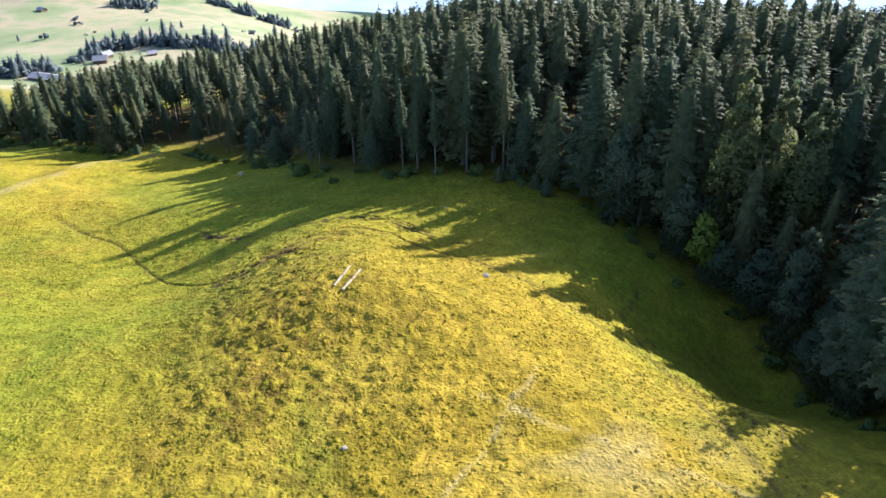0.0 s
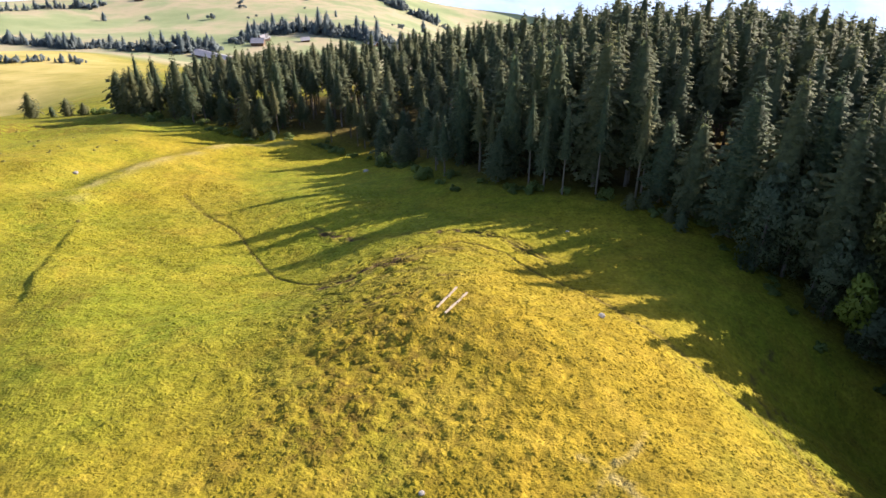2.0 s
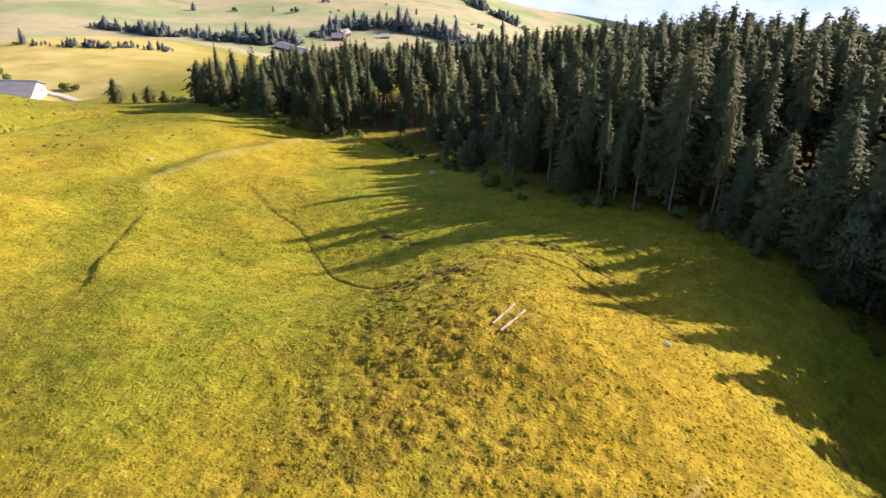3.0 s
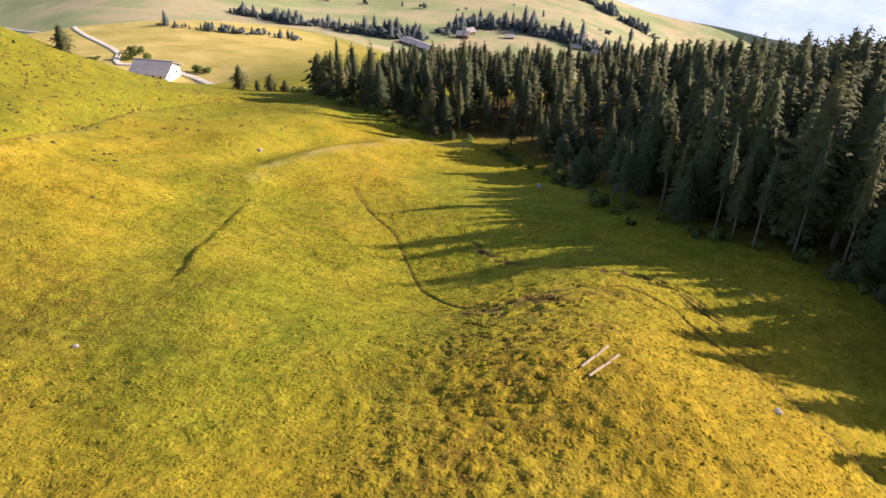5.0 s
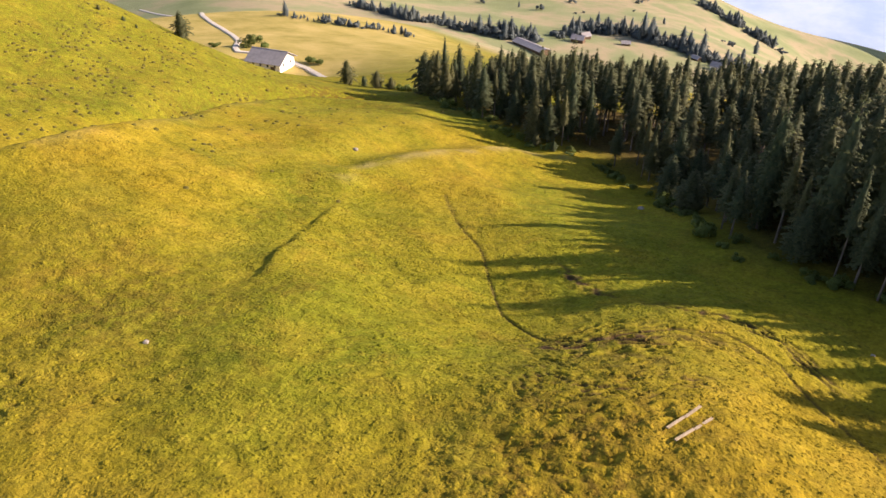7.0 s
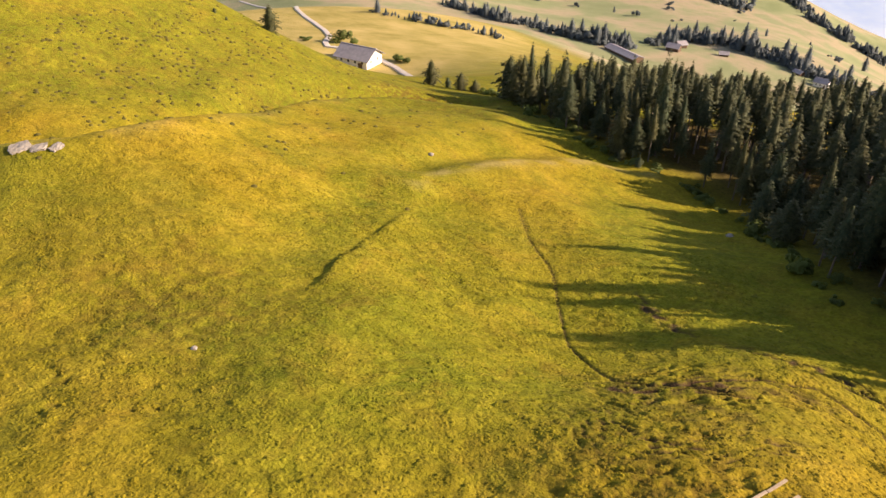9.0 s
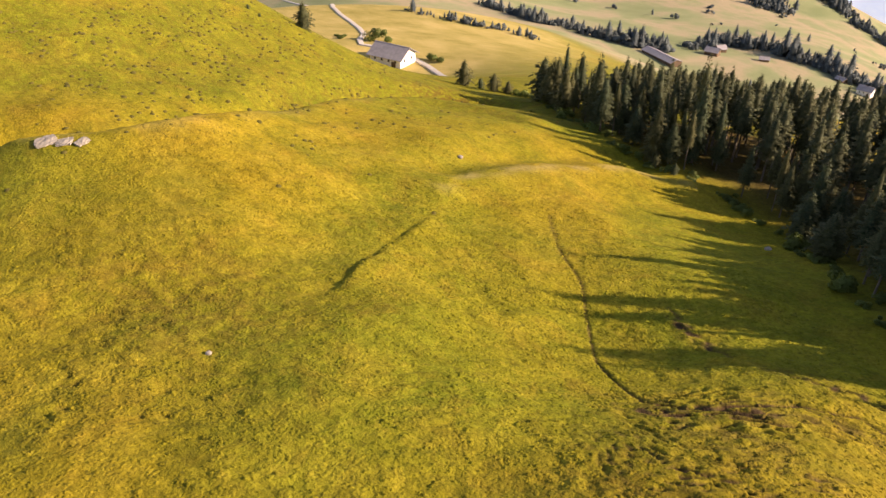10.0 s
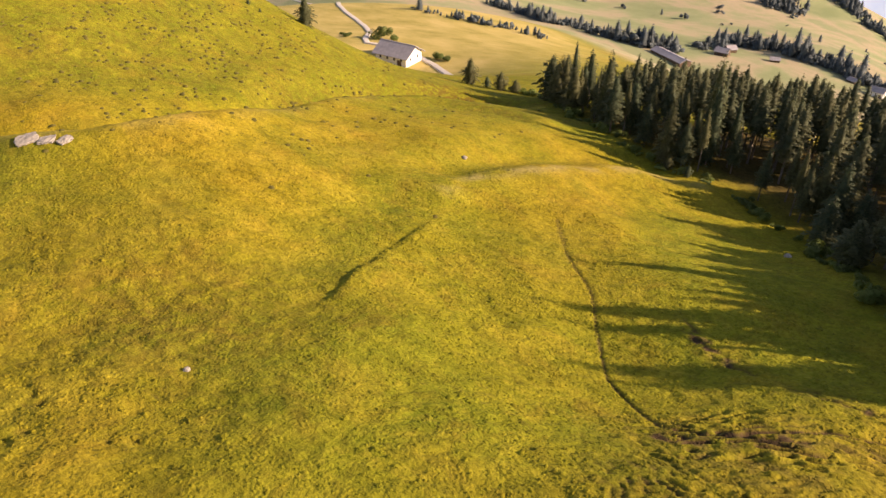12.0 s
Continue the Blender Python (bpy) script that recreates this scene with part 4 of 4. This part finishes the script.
# ---- buildings ----
def gable_house(name, label, at, turn, length, depth, wall_h, roof_h, wall, roof, windows=0, over=0.8, group=""):
    """A farm building with two gables: walls, roof slopes with eaves, windows on its long front and gable, a door."""
    thing = new(name)
    tagged(thing, label, "house", group)
    l, d = length / 2, depth / 2
    verts = [(-l, -d, -3), (l, -d, -3), (l, d, -3), (-l, d, -3), (-l, -d, wall_h), (l, -d, wall_h), (l, d, wall_h), (-l, d, wall_h), (-l, 0, wall_h + roof_h), (l, 0, wall_h + roof_h)]
    part("wall", (verts, [(0, 1, 5, 4), (2, 3, 7, 6), (1, 2, 6, 9, 5), (3, 0, 4, 8, 7)]), wall, thing)
    slope = roof_h / d
    for sign in (-1, 1):
        e = d + over
        z = wall_h + roof_h - slope * e
        top = wall_h + roof_h
        lx = l + over
        v = [(-lx, 0, top + 0.25), (lx, 0, top + 0.25), (lx, sign * e, z + 0.25), (-lx, sign * e, z + 0.25), (-lx, 0, top + 0.02), (lx, 0, top + 0.02), (lx, sign * e, z + 0.02), (-lx, sign * e, z + 0.02)]
        part("roof_slope", (v, [(0, 1, 2, 3), (7, 6, 5, 4), (2, 1, 5, 6), (0, 3, 7, 4), (3, 2, 6, 7)]), roof, thing)
    for k in range(windows):
        x = -l + length * (k + 0.7) / (windows + 0.4)
        pane = part("window", box(1.0, 0.12, 1.3, (x, -d - 0.02, wall_h * 0.5), bevel=0.03), GLASS, thing)
        part("sill", box(1.3, 0.3, 0.1, (x, -d - 0.1, wall_h * 0.5 - 0.12), bevel=0.02), OLD_WOOD, pane, "pale timber sill")
        if k < 2:
            pane = part("window", box(0.12, 1.0, 1.3, (l + 0.02, -d * 0.45 + k * d * 0.9, wall_h * 0.5), bevel=0.03), GLASS, thing)
            part("sill", box(0.3, 1.3, 0.1, (l + 0.1, -d * 0.45 + k * d * 0.9, wall_h * 0.5 - 0.12), bevel=0.02), OLD_WOOD, pane, "pale timber sill")
    part("ridge_cap", box(length + 2 * over, 0.5, 0.12, (0, 0, wall_h + roof_h + 0.2), bevel=0.04), roof, thing)
    part("door", box(2.2, 0.14, 2.6, (l * 0.55, -d - 0.03, 0), bevel=0.03), DARK_WOOD, thing)
    thing.matrix_basis = pose(at[0], at[1], ground_at(*at), 0, 0, turn)
    return thing


gable_house("barn", "white-walled barn with a broad grey roof below the shoulder", (-252, 238), 14, 16, 12, 4.4, 3.4, WHITE_WALL, ROOF_GREY, 4, 1.3)
gable_house("long_shed", "long low farm shed with a pale grey roof", (-362, 678), -20, 44, 13, 3.5, 2.4, DARK_WOOD, ROOF_GREY, 0)
gable_house("chalet", "timber chalet with a pale roof on the far pasture", (-344, 748), 10, 13, 11, 4.5, 3.2, DARK_WOOD, ROOF_GREY, 3, group="far chalets")
gable_house("chalet", "small timber chalet beside a larger one", (-349, 775), 60, 10, 9, 4.0, 3.0, DARK_WOOD, ROOF_GREY, 2, group="far chalets")
gable_house("hut", "small dark timber hut on a far meadow", (-304, 782), 30, 9, 7, 2.8, 2.0, DARK_WOOD, ROOF_GREY, 0, group="far huts")
gable_house("hut", "small dark timber hut below a tree belt", (-231, 798), -20, 9, 7, 2.8, 2.0, DARK_WOOD, ROOF_GREY, 0, group="far huts")
gable_house("chalet", "white and timber farmhouse among far trees", (-202, 780), 0, 13, 10, 5.0, 3.2, WHITE_WALL, ROOF_GREY, 3, group="far chalets")
gable_house("hut", "timber hut high on the far slope", (-640, 1010), 15, 12, 9, 3.0, 2.4, DARK_WOOD, ROOF_GREY, 0, group="far huts")
gable_house("hut", "timber hut alone on the far slope", (-560, 1080), -35, 11, 9, 3.0, 2.4, DARK_WOOD, ROOF_GREY, 0, group="far huts")
gable_house("farmhouse", "pale farmhouse beyond the forest", (330, 640), 20, 26, 14, 6.0, 4.0, WHITE_WALL, ROOF_GREY, 4)


# ---- on the near pasture ----
def boards():
    """Two weathered planks left side by side in the grass, half sunk."""
    for (ax, ay), (bx, by) in (((-10.1, 56.1), (-9.1, 60.2)), ((-9.2, 55.1), (-8.0, 59.4))):
        cx, cy, length = (ax + bx) / 2, (ay + by) / 2, math.hypot(bx - ax, by - ay)
        thing = new("timber_plank")
        tagged(thing, "long weathered pale plank lying in the grass", "plank", "planks lying on the spur")
        for k in range(2):
            part("board", box(0.21, length / 2 - 0.02, 0.09, (0.05 * k, length * (k - 0.5) / 2, 0), 1.2 * (k - 0.5), 0.012), OLD_WOOD, thing)
        slope = (ground_at(bx, by) - ground_at(ax, ay)) / length
        thing.matrix_basis = pose(cx, cy, max(ground_at(cx, cy), max(ground_at(ax, ay), ground_at(bx, by)) - abs(ground_at(ax, ay) - ground_at(bx, by)) / 2) + 0.14, math.degrees(math.atan(slope)), 0, math.degrees(math.atan2(ax - bx, by - ay)))


boards()


def boulder(at, size, seed, label):
    rng = random.Random(seed)
    bm = bmesh.new()
    bmesh.ops.create_icosphere(bm, subdivisions=2, radius=size)
    for v in bm.verts:
        v.co *= rng.uniform(0.82, 1.1)
        v.co.z *= 0.62
    me = bpy.data.meshes.new("boulder")
    bm.to_mesh(me)
    bm.free()
    me.materials.append(STONE)
    ob = new("boulder", me)
    ob.matrix_basis = pose(at[0], at[1], ground_at(*at) + size * 0.25, 0, 0, rng.uniform(0, 360))
    return tagged(ob, label, "rock", "pale boulders in the pasture")


boulder((-36, 120.4), 0.55, 1, "pale boulder lying in the shaded hollow")
boulder((-46.5, 136.6), 0.45, 9, "pale stone where a ditch meets the wood")
boulder((-80.8, 103.3), 0.5, 2, "pale boulder on the grassy terrace")
boulder((4.2, 61), 0.35, 3, "small pale boulder beside the worn track")
boulder((-7.2, 36.4), 0.22, 4, "small white stone among tussocks")
boulder((0.4, 86), 0.22, 5, "small white stone in the shaded grass")
boulder((-52.3, 43.7), 0.3, 6, "small grey stone on the open slope")


def outcrop(at, turn, length, depth, tall, seed):
    """A flat slab of pale rock showing through the turf, its edges broken."""
    rng = random.Random(seed)
    bm = bmesh.new()
    bmesh.ops.create_cube(bm, size=1.0)
    bmesh.ops.subdivide_edges(bm, edges=bm.edges[:], cuts=4, use_grid_fill=True)
    for v in bm.verts:
        r = max(abs(v.co.x), abs(v.co.y)) * 2
        v.co.x, v.co.y = v.co.x * length * (1 - 0.25 * abs(v.co.y)), v.co.y * depth * (1 - 0.3 * abs(v.co.x))
        v.co.z = v.co.z * tall * (1.25 - 0.45 * r) + rng.uniform(-0.06, 0.06)
        v.co.x += rng.uniform(-0.12, 0.12)
        v.co.y += rng.uniform(-0.12, 0.12)
    me = bpy.data.meshes.new("rock_slab")
    bm.to_mesh(me)
    bm.free()
    me.materials.append(STONE)
    ob = new("rock_slab", me)
    slope = (ground_at(at[0] + 1, at[1]) - ground_at(at[0] - 1, at[1])) / 2, (ground_at(at[0], at[1] + 1) - ground_at(at[0], at[1] - 1)) / 2
    lean = Vector((-slope[0], -slope[1], 1)).to_track_quat("Z", "Y").to_matrix().to_4x4()
    ob.matrix_basis = Matrix.Translation((at[0], at[1], ground_at(*at) + 0.1 * tall)) @ lean @ pose(0, 0, 0, 0, 0, turn)
    return tagged(ob, "flat pale rock slab showing through the turf", "rock", "rock slabs on the terrace")


outcrop((-98.4, 48.6), 44, 2.6, 2.0, 0.38, 51)
outcrop((-96.6, 50.2), 40, 1.9, 1.6, 0.34, 52)
outcrop((-95.2, 51.7), 46, 1.7, 1.2, 0.3, 53)


def tussock(rng):
    """A low shaggy mound of grass."""
    verts, faces = [], []
    rings = ((1.0, -0.25), (0.86, 0.28), (0.42, 0.62))
    for w, z in rings:
        for k in range(7):
            a = 2 * math.pi * k / 7
            q = w * rng.uniform(0.75, 1.2)
            verts.append((q * math.cos(a) * 0.45, q * math.sin(a) * 0.45, z * 0.45 * rng.uniform(0.8, 1.2)))
    for j in range(2):
        for k in range(7):
            faces.append((j * 7 + k, j * 7 + (k + 1) % 7, j * 7 + 7 + (k + 1) % 7, j * 7 + 7 + k))
    faces += [(14, 15, 16, 17), (14, 17, 18, 20), (18, 19, 20, 20)][:2]
    return verts, faces


rng = random.Random(77)
MOUNDS = [tussock(rng) for _ in range(6)]


def scatter_mounds(count, cx, cy, sx, sy, low, high, seed):
    rng = random.Random(seed)
    xs, ys = np.array([rng.gauss(cx, sx) for _ in range(count * 3)]), np.array([rng.gauss(cy, sy) for _ in range(count * 3)])
    keep = lattice_noise(xs, ys, 5.0, seed) > np.array([rng.uniform(-0.6, 0.8) for _ in xs])
    return [(x, y, rng.uniform(0, 360), rng.uniform(low, high), rng.uniform(0.3, 0.75), rng.randrange(6)) for x, y in list(zip(xs[keep], ys[keep]))[:count] if 21 < y < 160]


def along_spots(line, count, spread, low, high, seed):
    rng = random.Random(seed)
    out = []
    for _ in range(count):
        i, f = rng.randrange(len(line) - 1), rng.random()
        (ax, ay), (bx, by) = line[i], line[i + 1]
        out.append((ax + (bx - ax) * f + rng.gauss(0, spread), ay + (by - ay) * f + rng.gauss(0, spread), rng.uniform(0, 360), rng.uniform(low, high), rng.uniform(0.4, 0.8), rng.randrange(6)))
    return out


many("heather", MOUNDS, along_spots(LIPS[1][0], 420, 2.2, 0.4, 1.3, 46), DARK_TUFTS, "dark heather and juniper at the foot of the slope", "shrubs")
many("low_shrubs", MOUNDS, scatter_mounds(1100, -140, 92, 24, 32, 0.45, 1.15, 43), DARK_TUFTS, "scattered dark low shrubs on the hillside", "shrubs")


# ---- the hazy valley far below ----
def valley_backdrop():
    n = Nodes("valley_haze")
    # The haze is painted: mottled pale blue on an upright sheet that glows faintly.
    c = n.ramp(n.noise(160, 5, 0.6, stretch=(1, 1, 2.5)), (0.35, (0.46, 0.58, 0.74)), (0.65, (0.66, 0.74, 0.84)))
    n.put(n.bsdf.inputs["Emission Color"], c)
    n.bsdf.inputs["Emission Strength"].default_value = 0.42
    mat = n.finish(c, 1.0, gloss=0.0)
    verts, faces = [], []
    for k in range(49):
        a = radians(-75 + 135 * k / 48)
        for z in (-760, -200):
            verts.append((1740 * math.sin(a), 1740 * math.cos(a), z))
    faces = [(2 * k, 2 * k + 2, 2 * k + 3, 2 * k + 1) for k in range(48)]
    tagged(new("backdrop", mesh_from("backdrop", verts, faces, mat)), "glowing sheet painted with the pale blue haze of the distant valley", "backdrop", kind="structure")


valley_backdrop()
